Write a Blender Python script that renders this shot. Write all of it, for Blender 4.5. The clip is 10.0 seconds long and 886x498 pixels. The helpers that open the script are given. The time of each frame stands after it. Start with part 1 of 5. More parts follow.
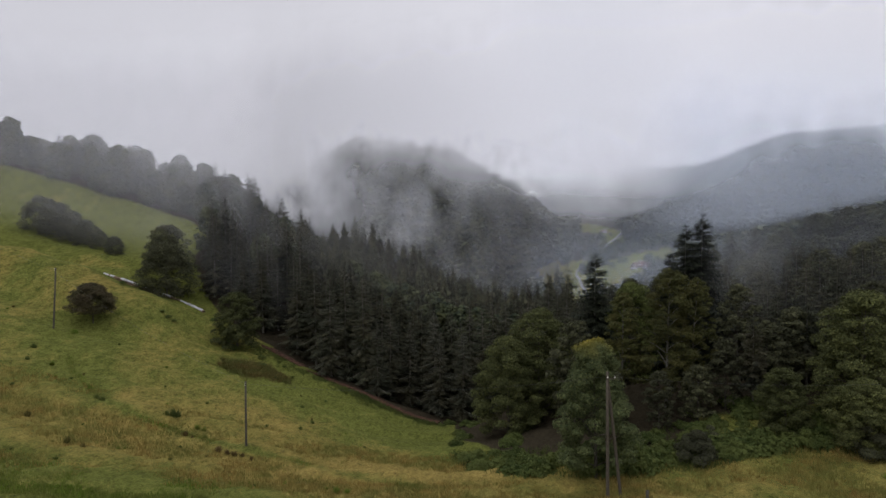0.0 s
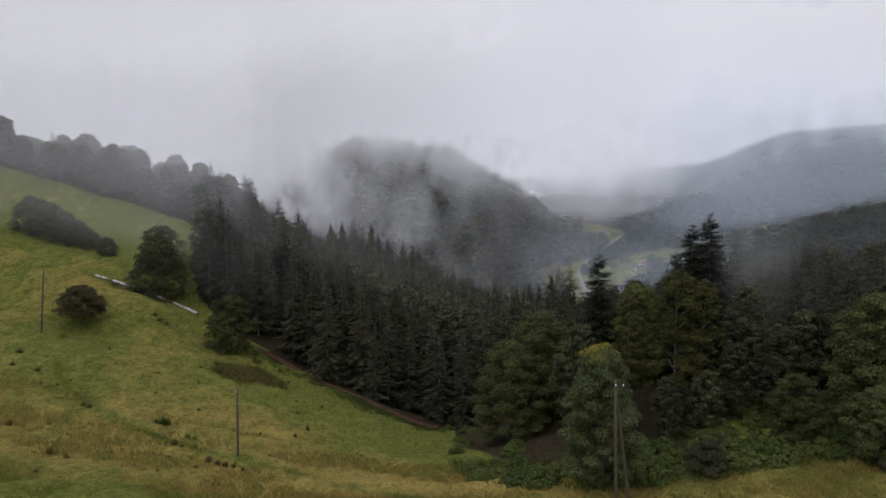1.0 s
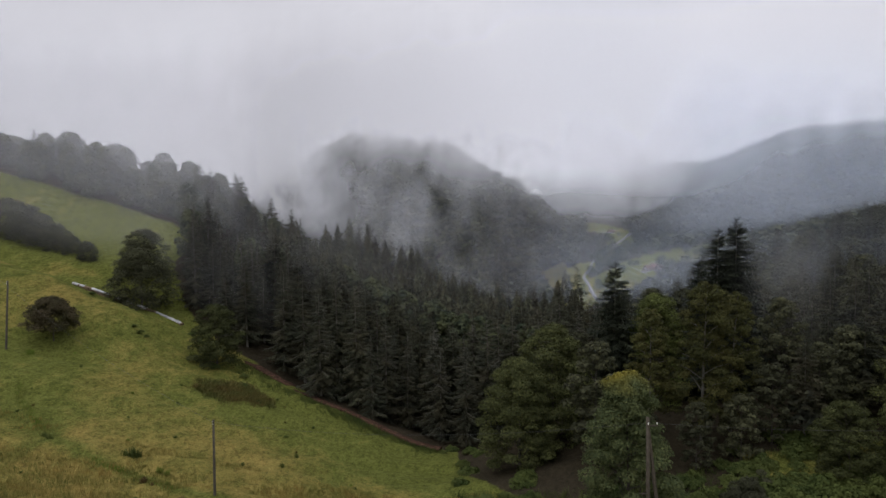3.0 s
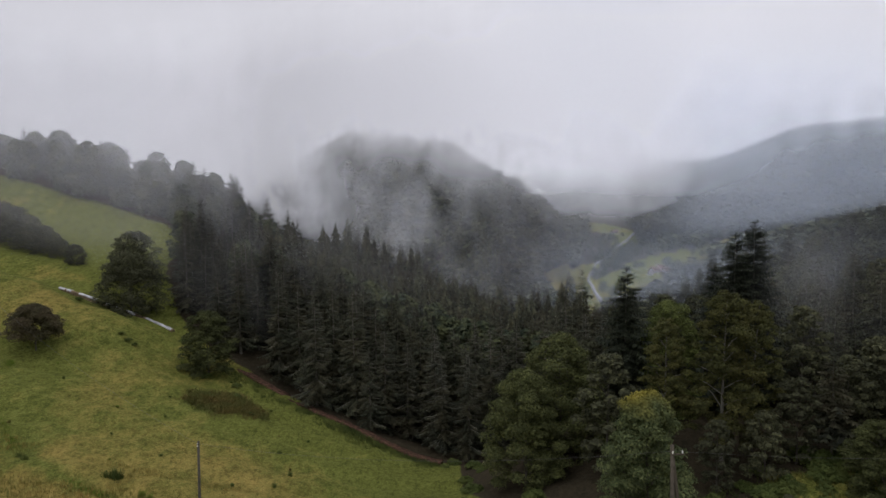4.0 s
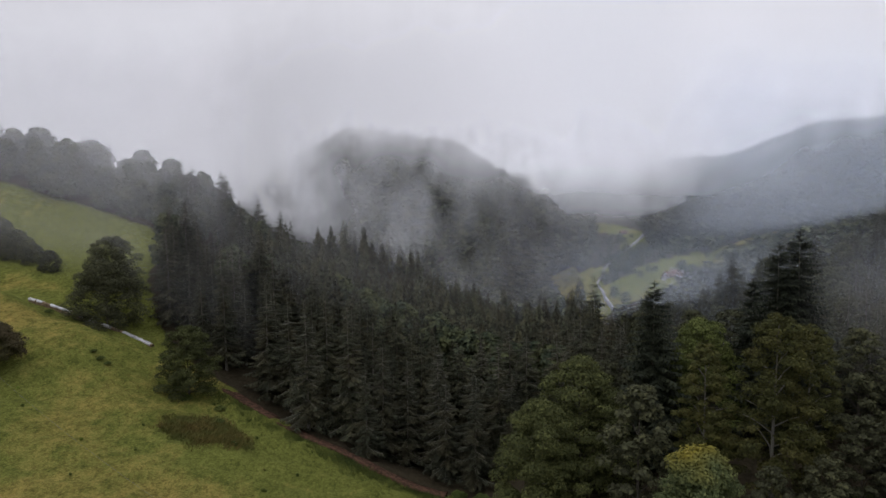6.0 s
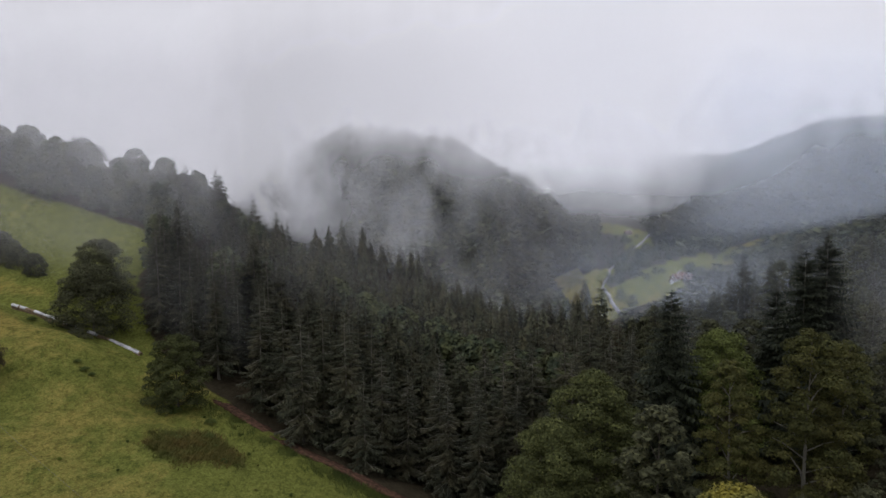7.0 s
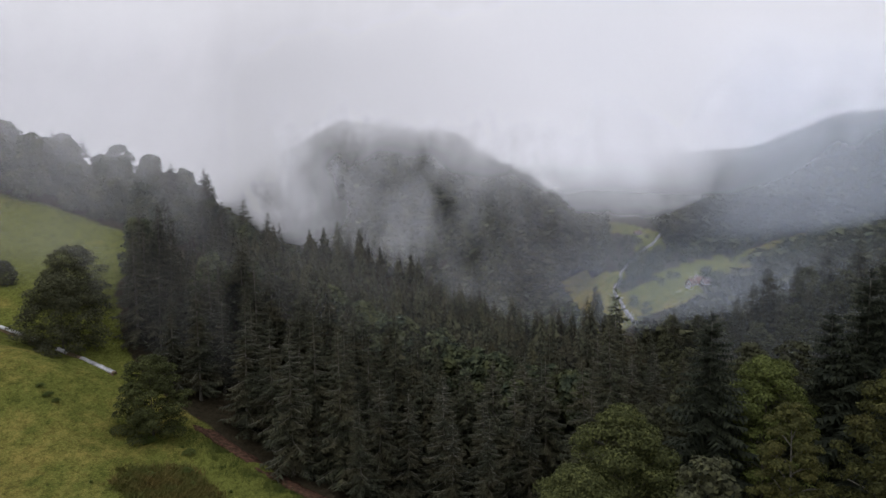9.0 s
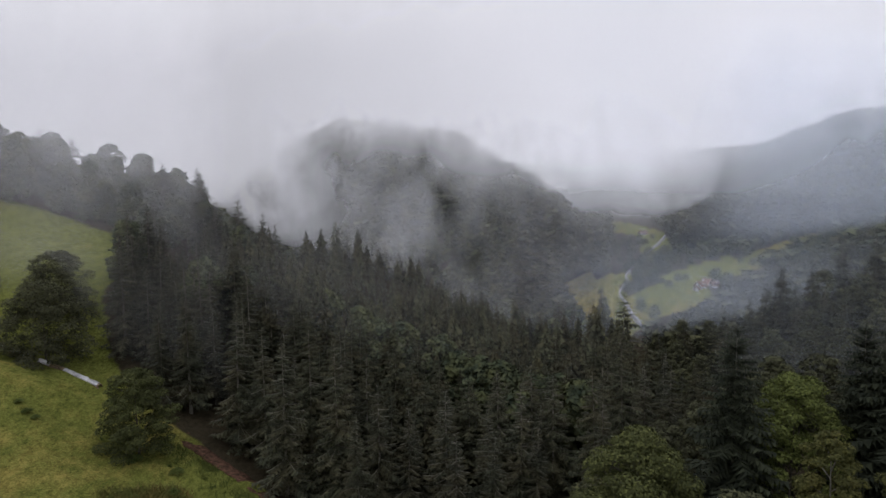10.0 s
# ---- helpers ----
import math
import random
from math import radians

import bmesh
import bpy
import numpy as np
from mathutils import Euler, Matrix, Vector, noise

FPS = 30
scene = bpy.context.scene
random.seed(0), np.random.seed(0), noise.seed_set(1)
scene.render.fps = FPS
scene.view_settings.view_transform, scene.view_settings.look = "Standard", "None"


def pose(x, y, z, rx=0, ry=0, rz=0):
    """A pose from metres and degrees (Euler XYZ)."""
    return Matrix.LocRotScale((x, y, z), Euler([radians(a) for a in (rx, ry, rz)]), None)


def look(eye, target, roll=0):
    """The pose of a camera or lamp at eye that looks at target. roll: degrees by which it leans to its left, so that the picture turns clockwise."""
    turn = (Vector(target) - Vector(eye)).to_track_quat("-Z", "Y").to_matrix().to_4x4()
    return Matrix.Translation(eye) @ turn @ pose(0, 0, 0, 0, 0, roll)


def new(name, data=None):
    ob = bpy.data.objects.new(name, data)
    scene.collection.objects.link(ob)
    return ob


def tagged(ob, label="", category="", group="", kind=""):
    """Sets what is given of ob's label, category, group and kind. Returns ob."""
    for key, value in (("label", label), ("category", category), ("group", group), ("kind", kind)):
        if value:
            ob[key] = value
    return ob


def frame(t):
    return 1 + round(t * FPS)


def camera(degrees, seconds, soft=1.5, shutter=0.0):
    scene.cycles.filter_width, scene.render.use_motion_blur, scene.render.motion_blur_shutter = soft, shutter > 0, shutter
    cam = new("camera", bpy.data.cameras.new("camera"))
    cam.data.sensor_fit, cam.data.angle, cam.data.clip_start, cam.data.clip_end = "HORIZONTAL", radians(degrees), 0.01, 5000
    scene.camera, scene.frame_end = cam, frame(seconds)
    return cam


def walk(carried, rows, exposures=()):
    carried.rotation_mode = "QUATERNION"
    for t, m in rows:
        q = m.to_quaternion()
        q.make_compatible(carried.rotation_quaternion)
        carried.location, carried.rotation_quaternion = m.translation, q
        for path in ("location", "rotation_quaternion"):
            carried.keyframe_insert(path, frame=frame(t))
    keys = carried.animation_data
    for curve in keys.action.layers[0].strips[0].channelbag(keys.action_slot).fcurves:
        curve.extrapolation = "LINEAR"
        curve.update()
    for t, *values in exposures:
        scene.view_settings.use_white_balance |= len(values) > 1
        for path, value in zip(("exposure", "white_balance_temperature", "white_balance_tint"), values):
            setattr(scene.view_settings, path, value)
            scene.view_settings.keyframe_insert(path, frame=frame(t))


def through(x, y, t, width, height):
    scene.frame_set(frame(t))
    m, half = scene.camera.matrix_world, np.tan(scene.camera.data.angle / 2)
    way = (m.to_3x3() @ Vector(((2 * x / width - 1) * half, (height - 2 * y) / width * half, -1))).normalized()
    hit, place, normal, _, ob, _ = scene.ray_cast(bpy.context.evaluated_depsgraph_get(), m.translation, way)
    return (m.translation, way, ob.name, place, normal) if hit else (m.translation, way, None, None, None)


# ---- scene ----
cam = camera(74.0, 10.0, 1.5)
# seconds, place in metres, yaw, pitch, roll in degrees
ROWS = [
    (0.0, 0.027, 0.045, 0.019, 0.019, -1.993, 0.692),
    (0.5, 0.039, 1.715, -0.101, -0.008, -1.956, 0.725),
    (1.0, 0.015, 3.824, 0.072, -0.033, -1.982, 0.769),
    (1.5, -0.043, 6.248, 0.426, -0.059, -2.047, 0.820),
    (2.0, -0.133, 8.894, 0.881, -0.083, -2.133, 0.872),
    (2.5, -0.252, 11.693, 1.385, -0.108, -2.229, 0.923),
    (4.0, -0.755, 20.589, 2.940, -0.184, -2.509, 1.038),
    (4.5, -0.961, 23.641, 3.451, -0.210, -2.596, 1.060),
    (5.0, -1.182, 26.713, 3.966, -0.236, -2.681, 1.072),
    (5.5, -1.413, 29.798, 4.490, -0.263, -2.771, 1.076),
    (7.0, -2.141, 39.067, 6.173, -0.347, -3.100, 1.053),
    (7.5, -2.382, 42.141, 6.775, -0.375, -3.239, 1.043),
    (8.0, -2.616, 45.196, 7.392, -0.404, -3.393, 1.039),
    (8.5, -2.840, 48.231, 8.017, -0.433, -3.558, 1.045),
    (9.0, -3.049, 51.248, 8.645, -0.461, -3.727, 1.067),
    (9.5, -3.240, 54.254, 9.271, -0.488, -3.888, 1.112),
    (10.0, -3.407, 57.269, 9.897, -0.515, -4.023, 1.186),
]
walk(cam, [(t, pose(x, y, z, 90 + pitch, roll, yaw)) for t, x, y, z, yaw, pitch, roll in ROWS], [(0.0, 0.0), (4.0, 0.03), (10.0, 0.14)])

# ---- light ----
world = bpy.data.worlds.new("overcast_sky")
scene.world = world
world.use_nodes = True
wn, wl = world.node_tree.nodes, world.node_tree.links
wn.clear()
SUN_UP, SUN_ROUND = radians(52), radians(200)
sky = wn.new("ShaderNodeTexSky")
sky.sky_type, sky.sun_disc, sky.sun_elevation, sky.sun_rotation = "NISHITA", False, SUN_UP, SUN_ROUND
wc = wn.new("ShaderNodeTexCoord")
wsep = wn.new("ShaderNodeSeparateXYZ")
wl.new(wc.outputs["Generated"], wsep.inputs[0])
wmap = wn.new("ShaderNodeMapping")
wmap.inputs["Scale"].default_value = (1.6, 1.6, 7.0)
wl.new(wc.outputs["Generated"], wmap.inputs[0])
wnoise = wn.new("ShaderNodeTexNoise")
wnoise.inputs["Scale"].default_value, wnoise.inputs["Detail"].default_value = 1.3, 4.0
wl.new(wmap.outputs[0], wnoise.inputs["Vector"])
wamt = wn.new("ShaderNodeMath")
wamt.operation, wamt.inputs[1].default_value, wamt.inputs[2].default_value = "MULTIPLY_ADD", 0.14, -0.07
wl.new(wnoise.outputs["Fac"], wamt.inputs[0])
wadd = wn.new("ShaderNodeMath")
wadd.operation = "ADD"
wl.new(wsep.outputs["Z"], wadd.inputs[0])
wl.new(wamt.outputs[0], wadd.inputs[1])
wramp = wn.new("ShaderNodeValToRGB")
wr = wramp.color_ramp
wr.elements[0].position, wr.elements[0].color = 0.0, (0.44, 0.44, 0.50, 1)
wr.elements[1].position, wr.elements[1].color = 1.0, (1.08, 1.09, 1.15, 1)
for p, c in ((0.10, (0.46, 0.455, 0.51)), (0.165, (0.53, 0.525, 0.59)), (0.20, (0.61, 0.605, 0.675)), (0.245, (0.70, 0.695, 0.765)), (0.30, (0.75, 0.745, 0.81)), (0.50, (0.80, 0.80, 0.855))):
    wr.elements.new(p).color = (*c, 1)
wl.new(wadd.outputs[0], wramp.inputs[0])
b_sky, b_cloud, b_sum, w_out = (wn.new(n) for n in ("ShaderNodeBackground", "ShaderNodeBackground", "ShaderNodeAddShader", "ShaderNodeOutputWorld"))
b_sky.inputs["Strength"].default_value, b_cloud.inputs["Strength"].default_value = 0.002, 1.0
wl.new(sky.outputs[0], b_sky.inputs["Color"])
wl.new(wramp.outputs[0], b_cloud.inputs["Color"])
wl.new(b_sky.outputs[0], b_sum.inputs[0])
wl.new(b_cloud.outputs[0], b_sum.inputs[1])
wl.new(b_sum.outputs[0], w_out.inputs["Surface"])

sun = new("sun", bpy.data.lights.new("sun", "SUN"))
sun.data.energy, sun.data.angle, sun.data.color = 0.5, radians(30), (1.0, 0.97, 0.92)
sun.matrix_world = look((0, 0, 200), (0.45, 0.55, 199.1))


# ---- materials ----
def material(name, rough=0.9, spec=0.2):
    m = bpy.data.materials.new(name)
    m.use_nodes = True
    n, l = m.node_tree.nodes, m.node_tree.links
    b = n["Principled BSDF"]
    b.inputs["Roughness"].default_value, b.inputs["Specular IOR Level"].default_value = rough, spec
    return m, n, l, b


def ramp(n, stops):
    r = n.new("ShaderNodeValToRGB")
    e = r.color_ramp.elements
    e[0].position, e[0].color = stops[0][0], (*stops[0][1], 1)
    e[1].position, e[1].color = stops[-1][0], (*stops[-1][1], 1)
    for p, c in stops[1:-1]:
        e.new(p).color = (*c, 1)
    return r


def tex(n, l, scale, detail=4.0, vec=None, rough=0.55):
    t = n.new("ShaderNodeTexNoise")
    t.inputs["Scale"].default_value, t.inputs["Detail"].default_value, t.inputs["Roughness"].default_value = scale, detail, rough
    l.new(vec if vec is not None else n.new("ShaderNodeNewGeometry").outputs["Position"], t.inputs["Vector"])
    return t


def calc(n, l, op, a, b=None, c=None):
    t = n.new("ShaderNodeMath")
    t.operation = op
    for i, v in enumerate((a, b, c)):
        if v is None:
            continue
        if isinstance(v, (int, float)):
            t.inputs[i].default_value = v
        else:
            l.new(v, t.inputs[i])
    return t.outputs[0]


def blend(n, l, fac, a, b):
    t = n.new("ShaderNodeMix")
    t.data_type = "RGBA"
    for v, i in ((fac, 0), (a, 6), (b, 7)):
        if isinstance(v, tuple):
            t.inputs[i].default_value = (*v, 1)
        elif isinstance(v, (int, float)):
            t.inputs[i].default_value = v
        else:
            l.new(v, t.inputs[i])
    return t.outputs[2]


def bump(n, l, b, height, strength, distance):
    t = n.new("ShaderNodeBump")
    t.inputs["Strength"].default_value, t.inputs["Distance"].default_value = strength, distance
    l.new(height, t.inputs["Height"])
    l.new(t.outputs[0], b.inputs["Normal"])


def foliage(name, dark, mid, light, accent=None, amount=0.0, through=0.25, above=None):
    """Leaves or needles: tone by leaf and by tree, a little light through them."""
    m, n, l, b = material(name, 0.7, 0.07)
    geo, info = n.new("ShaderNodeNewGeometry"), n.new("ShaderNodeObjectInfo")
    r = ramp(n, ((0.0, dark), (0.55, mid), (1.0, light)))
    big = tex(n, l, 0.35, 3.0)
    v = calc(n, l, "MULTIPLY_ADD", geo.outputs["Random Per Island"], 0.6, calc(n, l, "MULTIPLY_ADD", big.outputs["Fac"], 0.7, -0.2))
    v = calc(n, l, "ADD", v, calc(n, l, "MULTIPLY_ADD", info.outputs["Random"], 0.3, -0.15))
    tone = n.new("ShaderNodeAttribute")
    tone.attribute_name = "tree_tone"
    v = calc(n, l, "ADD", v, tone.outputs["Fac"])
    l.new(v, r.inputs[0])
    col = r.outputs[0]
    if accent:
        patch = tex(n, l, 0.22, 2.0)
        f = ramp(n, ((0.50 - amount * 0.2, (0, 0, 0)), (0.62, (1, 1, 1))))
        l.new(patch.outputs["Fac"], f.inputs[0])
        fac = calc(n, l, "MULTIPLY", f.outputs[0], amount)
        if above:  # only the top of the crown has turned
            sep = n.new("ShaderNodeSeparateXYZ")
            l.new(n.new("ShaderNodeTexCoord").outputs["Object"], sep.inputs[0])
            fac = calc(n, l, "MULTIPLY", fac, calc(n, l, "SMOOTH_MIN", calc(n, l, "MAXIMUM", calc(n, l, "MULTIPLY_ADD", sep.outputs["Z"], 1 / above[1], -above[0] / above[1]), 0.0), 1.0, 0.1))
        col = blend(n, l, fac, col, accent)
    l.new(col, b.inputs["Base Color"])
    t = n.new("ShaderNodeBsdfTranslucent")
    l.new(col, t.inputs["Color"])
    mix = n.new("ShaderNodeMixShader")
    mix.inputs[0].default_value = through
    l.new(b.outputs[0], mix.inputs[1])
    l.new(t.outputs[0], mix.inputs[2])
    l.new(mix.outputs[0], n["Material Output"].inputs["Surface"])
    return m


NEEDLES = foliage("spruce_needles", (0.019, 0.021, 0.016), (0.044, 0.048, 0.032), (0.088, 0.092, 0.056), (0.095, 0.078, 0.044), 0.35, 0.12)
NEEDLES_DARK = foliage("dark_needles", (0.012, 0.015, 0.012), (0.027, 0.032, 0.022), (0.054, 0.062, 0.038), None, 0, 0.12)
LEAVES = foliage("maple_leaves", (0.031, 0.036, 0.016), (0.078, 0.087, 0.033), (0.178, 0.190, 0.064), None, 0, 0.2)
LEAVES_DARK = foliage("dark_leaves", (0.030, 0.031, 0.020), (0.066, 0.069, 0.039), (0.130, 0.132, 0.066), None, 0, 0.2)
LEAVES_YELLOW = foliage("turning_leaves", (0.034, 0.047, 0.022), (0.078, 0.098, 0.042), (0.155, 0.172, 0.07), (0.34, 0.27, 0.035), 0.85, 0.25, (17.8, 2.8))
LEAVES_OLIVE = foliage("olive_leaves", (0.026, 0.029, 0.012), (0.068, 0.071, 0.026), (0.150, 0.148, 0.046), (0.135, 0.108, 0.034), 0.18, 0.25)
LEAVES_BRIGHT = foliage("bright_green_leaves", (0.034, 0.043, 0.015), (0.086, 0.104, 0.032), (0.17, 0.195, 0.058), None, 0, 0.25)
LEAVES_RED = foliage("reddish_leaves", (0.028, 0.025, 0.016), (0.064, 0.060, 0.032), (0.115, 0.105, 0.050), (0.095, 0.066, 0.042), 0.5, 0.2)
LEAVES_FAR = foliage("far_wood_leaves", (0.018, 0.026, 0.019), (0.050, 0.063, 0.040), (0.115, 0.130, 0.074), (0.12, 0.125, 0.05), 0.5, 0.15)
SHRUB = foliage("bramble_leaves", (0.031, 0.047, 0.015), (0.077, 0.104, 0.031), (0.16, 0.178, 0.056), (0.125, 0.145, 0.042), 0.6, 0.25)
FERN = foliage("brown_fern", (0.075, 0.060, 0.022), (0.16, 0.125, 0.042), (0.28, 0.22, 0.08), (0.085, 0.105, 0.03), 0.8, 0.25)


def bark(name, dark, light):
    m, n, l, b = material(name, 0.95, 0.1)
    mp = n.new("ShaderNodeMapping")
    mp.inputs["Scale"].default_value = (6, 6, 1.2)
    l.new(n.new("ShaderNodeTexCoord").outputs["Object"], mp.inputs[0])
    t = tex(n, l, 1.5, 6.0, mp.outputs[0], 0.7)
    r = ramp(n, ((0.3, dark), (0.75, light)))
    l.new(t.outputs["Fac"], r.inputs[0])
    l.new(r.outputs[0], b.inputs["Base Color"])
    bump(n, l, b, t.outputs["Fac"], 0.6, 0.03)
    return m


BARK = bark("grey_bark", (0.035, 0.030, 0.025), (0.11, 0.10, 0.085))
BARK_PALE = bark("pale_dead_branches", (0.085, 0.080, 0.068), (0.22, 0.21, 0.18))
POLE_WOOD = bark("weathered_pole_wood", (0.045, 0.040, 0.034), (0.13, 0.12, 0.10))
POLE_PALE = bark("bleached_pole_wood", (0.048, 0.041, 0.032), (0.125, 0.108, 0.086))


def plain(name, a, b_, scale=1.0, rough=0.8, spec=0.25):
    m, n, l, b = material(name, rough, spec)
    t = tex(n, l, scale, 5.0)
    r = ramp(n, ((0.35, a), (0.7, b_)))
    l.new(t.outputs["Fac"], r.inputs[0])
    l.new(r.outputs[0], b.inputs["Base Color"])
    bump(n, l, b, t.outputs["Fac"], 0.3, 0.05)
    return m


TARP = plain("pale_tarpaulin", (0.20, 0.20, 0.215), (0.66, 0.67, 0.70), 0.55, 0.45, 0.4)
LOGS = plain("stacked_logs", (0.10, 0.075, 0.05), (0.28, 0.21, 0.14), 2.5, 0.9, 0.1)
ROAD = plain("pale_road", (0.20, 0.195, 0.19), (0.31, 0.30, 0.29), 0.4)
PLASTER = plain("white_plaster", (0.30, 0.29, 0.28), (0.52, 0.51, 0.49), 0.9)
TILES = plain("red_roof_tiles", (0.12, 0.075, 0.06), (0.22, 0.13, 0.105), 1.2)
GLASS = plain("dark_window", (0.03, 0.035, 0.04), (0.06, 0.065, 0.07), 1.0, 0.15, 0.5)
WIRE = plain("steel_wire", (0.05, 0.05, 0.05), (0.09, 0.09, 0.09), 1.0, 0.5)
CERAMIC = plain("white_insulator", (0.6, 0.6, 0.58), (0.78, 0.78, 0.75), 3.0, 0.25, 0.5)
LITTER = plain("brown_leaf_litter", (0.030, 0.019, 0.014), (0.120, 0.066, 0.044), 1.6, 1.0, 0.05)


def ground_material():
    """Meadow in lush and dry patches, and soil under the woods, by the sheet's own cover values."""
    m, n, l, b = material("meadow", 1.0, 0.05)
    def cover(name):
        a = n.new("ShaderNodeAttribute")
        a.attribute_name = name
        return a.outputs["Fac"]
    pos = n.new("ShaderNodeNewGeometry").outputs["Position"]
    mp = n.new("ShaderNodeMapping")
    mp.inputs["Scale"].default_value, mp.inputs["Rotation"].default_value = (1.0, 0.66, 1.0), (0, 0, radians(-12))
    l.new(pos, mp.inputs[0])
    big, mid, fine, blade = tex(n, l, 0.045, 4.0, mp.outputs[0]), tex(n, l, 0.35, 5.0, mp.outputs[0], 0.65), tex(n, l, 1.25, 5.0, mp.outputs[0], 0.8), tex(n, l, 3.2, 4.0, None, 0.8)
    grain = calc(n, l, "ADD", calc(n, l, "MULTIPLY", mid.outputs["Fac"], 0.15), calc(n, l, "MULTIPLY_ADD", fine.outputs["Fac"], 0.45, calc(n, l, "MULTIPLY", blade.outputs["Fac"], 0.4)))
    lush = ramp(n, ((0.40, (0.043, 0.049, 0.012)), (0.5, (0.104, 0.116, 0.026)), (0.60, (0.188, 0.198, 0.052))))
    dry = ramp(n, ((0.40, (0.100, 0.074, 0.022)), (0.5, (0.222, 0.168, 0.049)), (0.60, (0.360, 0.275, 0.088))))
    l.new(grain, lush.inputs[0])
    l.new(grain, dry.inputs[0])
    f = calc(n, l, "ADD", cover("dry"), calc(n, l, "MULTIPLY_ADD", big.outputs["Fac"], 1.3, -0.65))
    f = calc(n, l, "ADD", f, calc(n, l, "MULTIPLY_ADD", mid.outputs["Fac"], 1.2, -0.6))
    fr = ramp(n, ((0.18, (0, 0, 0)), (0.82, (1, 1, 1))))
    l.new(f, fr.inputs[0])
    col = blend(n, l, fr.outputs[0], lush.outputs[0], dry.outputs[0])
    col = blend(n, l, calc(n, l, "MULTIPLY", calc(n, l, "GREATER_THAN", fine.outputs["Fac"], 0.60), 0.4), col, (0.045, 0.055, 0.016))
    soil = ramp(n, ((0.3, (0.020, 0.018, 0.012)), (0.7, (0.060, 0.048, 0.030))))
    l.new(fine.outputs["Fac"], soil.inputs[0])
    s = calc(n, l, "ADD", cover("soil"), calc(n, l, "MULTIPLY_ADD", mid.outputs["Fac"], 0.5, -0.25))
    sr = ramp(n, ((0.35, (0, 0, 0)), (0.65, (1, 1, 1))))
    l.new(s, sr.inputs[0])
    l.new(blend(n, l, sr.outputs[0], col, soil.outputs[0]), b.inputs["Base Color"])
    bump(n, l, b, calc(n, l, "ADD", calc(n, l, "MULTIPLY", fine.outputs["Fac"], 0.6), calc(n, l, "MULTIPLY", blade.outputs["Fac"], 0.4)), 1.0, 0.35)
    return m


MEADOW = ground_material()


def mist_material(name, scale, stretch, seed, most=0.135, tone=(0.87, 0.875, 0.91)):
    """Thin cloud: lit from above by the whole sky, broken into wisps."""
    m = bpy.data.materials.new(name)
    m.use_nodes = True
    n, l = m.node_tree.nodes, m.node_tree.links
    n.clear()
    pos = n.new("ShaderNodeNewGeometry").outputs["Position"]
    mp = n.new("ShaderNodeMapping")
    mp.inputs["Scale"].default_value, mp.inputs["Location"].default_value = (1, 1, stretch), (seed, seed * 0.7, seed * 0.3)
    l.new(pos, mp.inputs[0])
    warp = tex(n, l, scale * 0.6, 2.0, mp.outputs[0])
    va = n.new("ShaderNodeVectorMath")
    va.operation = "MULTIPLY_ADD"
    l.new(warp.outputs["Color"], va.inputs[0])
    va.inputs[1].default_value = (0.9 / scale,) * 3
    l.new(mp.outputs[0], va.inputs[2])
    t = tex(n, l, scale, 7.0, va.outputs[0], 0.58)
    a = n.new("ShaderNodeAttribute")
    a.attribute_name = "mist_amount"
    w = n.new("ShaderNodeAttribute")
    w.attribute_name = "mist_breaks"
    v = calc(n, l, "MULTIPLY", calc(n, l, "SUBTRACT", t.outputs["Fac"], 0.5), w.outputs["Fac"])
    v = calc(n, l, "MULTIPLY", calc(n, l, "ADD", calc(n, l, "MULTIPLY", v, 3.6), 1.0), a.outputs["Fac"])
    c = n.new("ShaderNodeClamp")
    c.inputs["Max"].default_value = most
    l.new(v, c.inputs[0])
    # shading of thick mist, put into its colour: up to 40% darker
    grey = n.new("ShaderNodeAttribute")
    grey.attribute_name = "mist_shade"
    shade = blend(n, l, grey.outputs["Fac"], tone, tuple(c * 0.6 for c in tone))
    parts = []
    for kind, z in (("ShaderNodeBsdfDiffuse", 1.0), ("ShaderNodeBsdfTranslucent", -1.0)):
        s = n.new(kind)
        l.new(shade, s.inputs["Color"])
        up = n.new("ShaderNodeCombineXYZ")
        up.inputs[2].default_value = z
        l.new(up.outputs[0], s.inputs["Normal"])
        parts.append(s)
    add, mix, tr, out = (n.new(k) for k in ("ShaderNodeAddShader", "ShaderNodeMixShader", "ShaderNodeBsdfTransparent", "ShaderNodeOutputMaterial"))
    l.new(parts[0].outputs[0], add.inputs[0])
    l.new(parts[1].outputs[0], add.inputs[1])
    l.new(c.outputs[0], mix.inputs[0])
    l.new(tr.outputs[0], mix.inputs[1])
    l.new(add.outputs[0], mix.inputs[2])
    l.new(mix.outputs[0], out.inputs["Surface"])
    return m


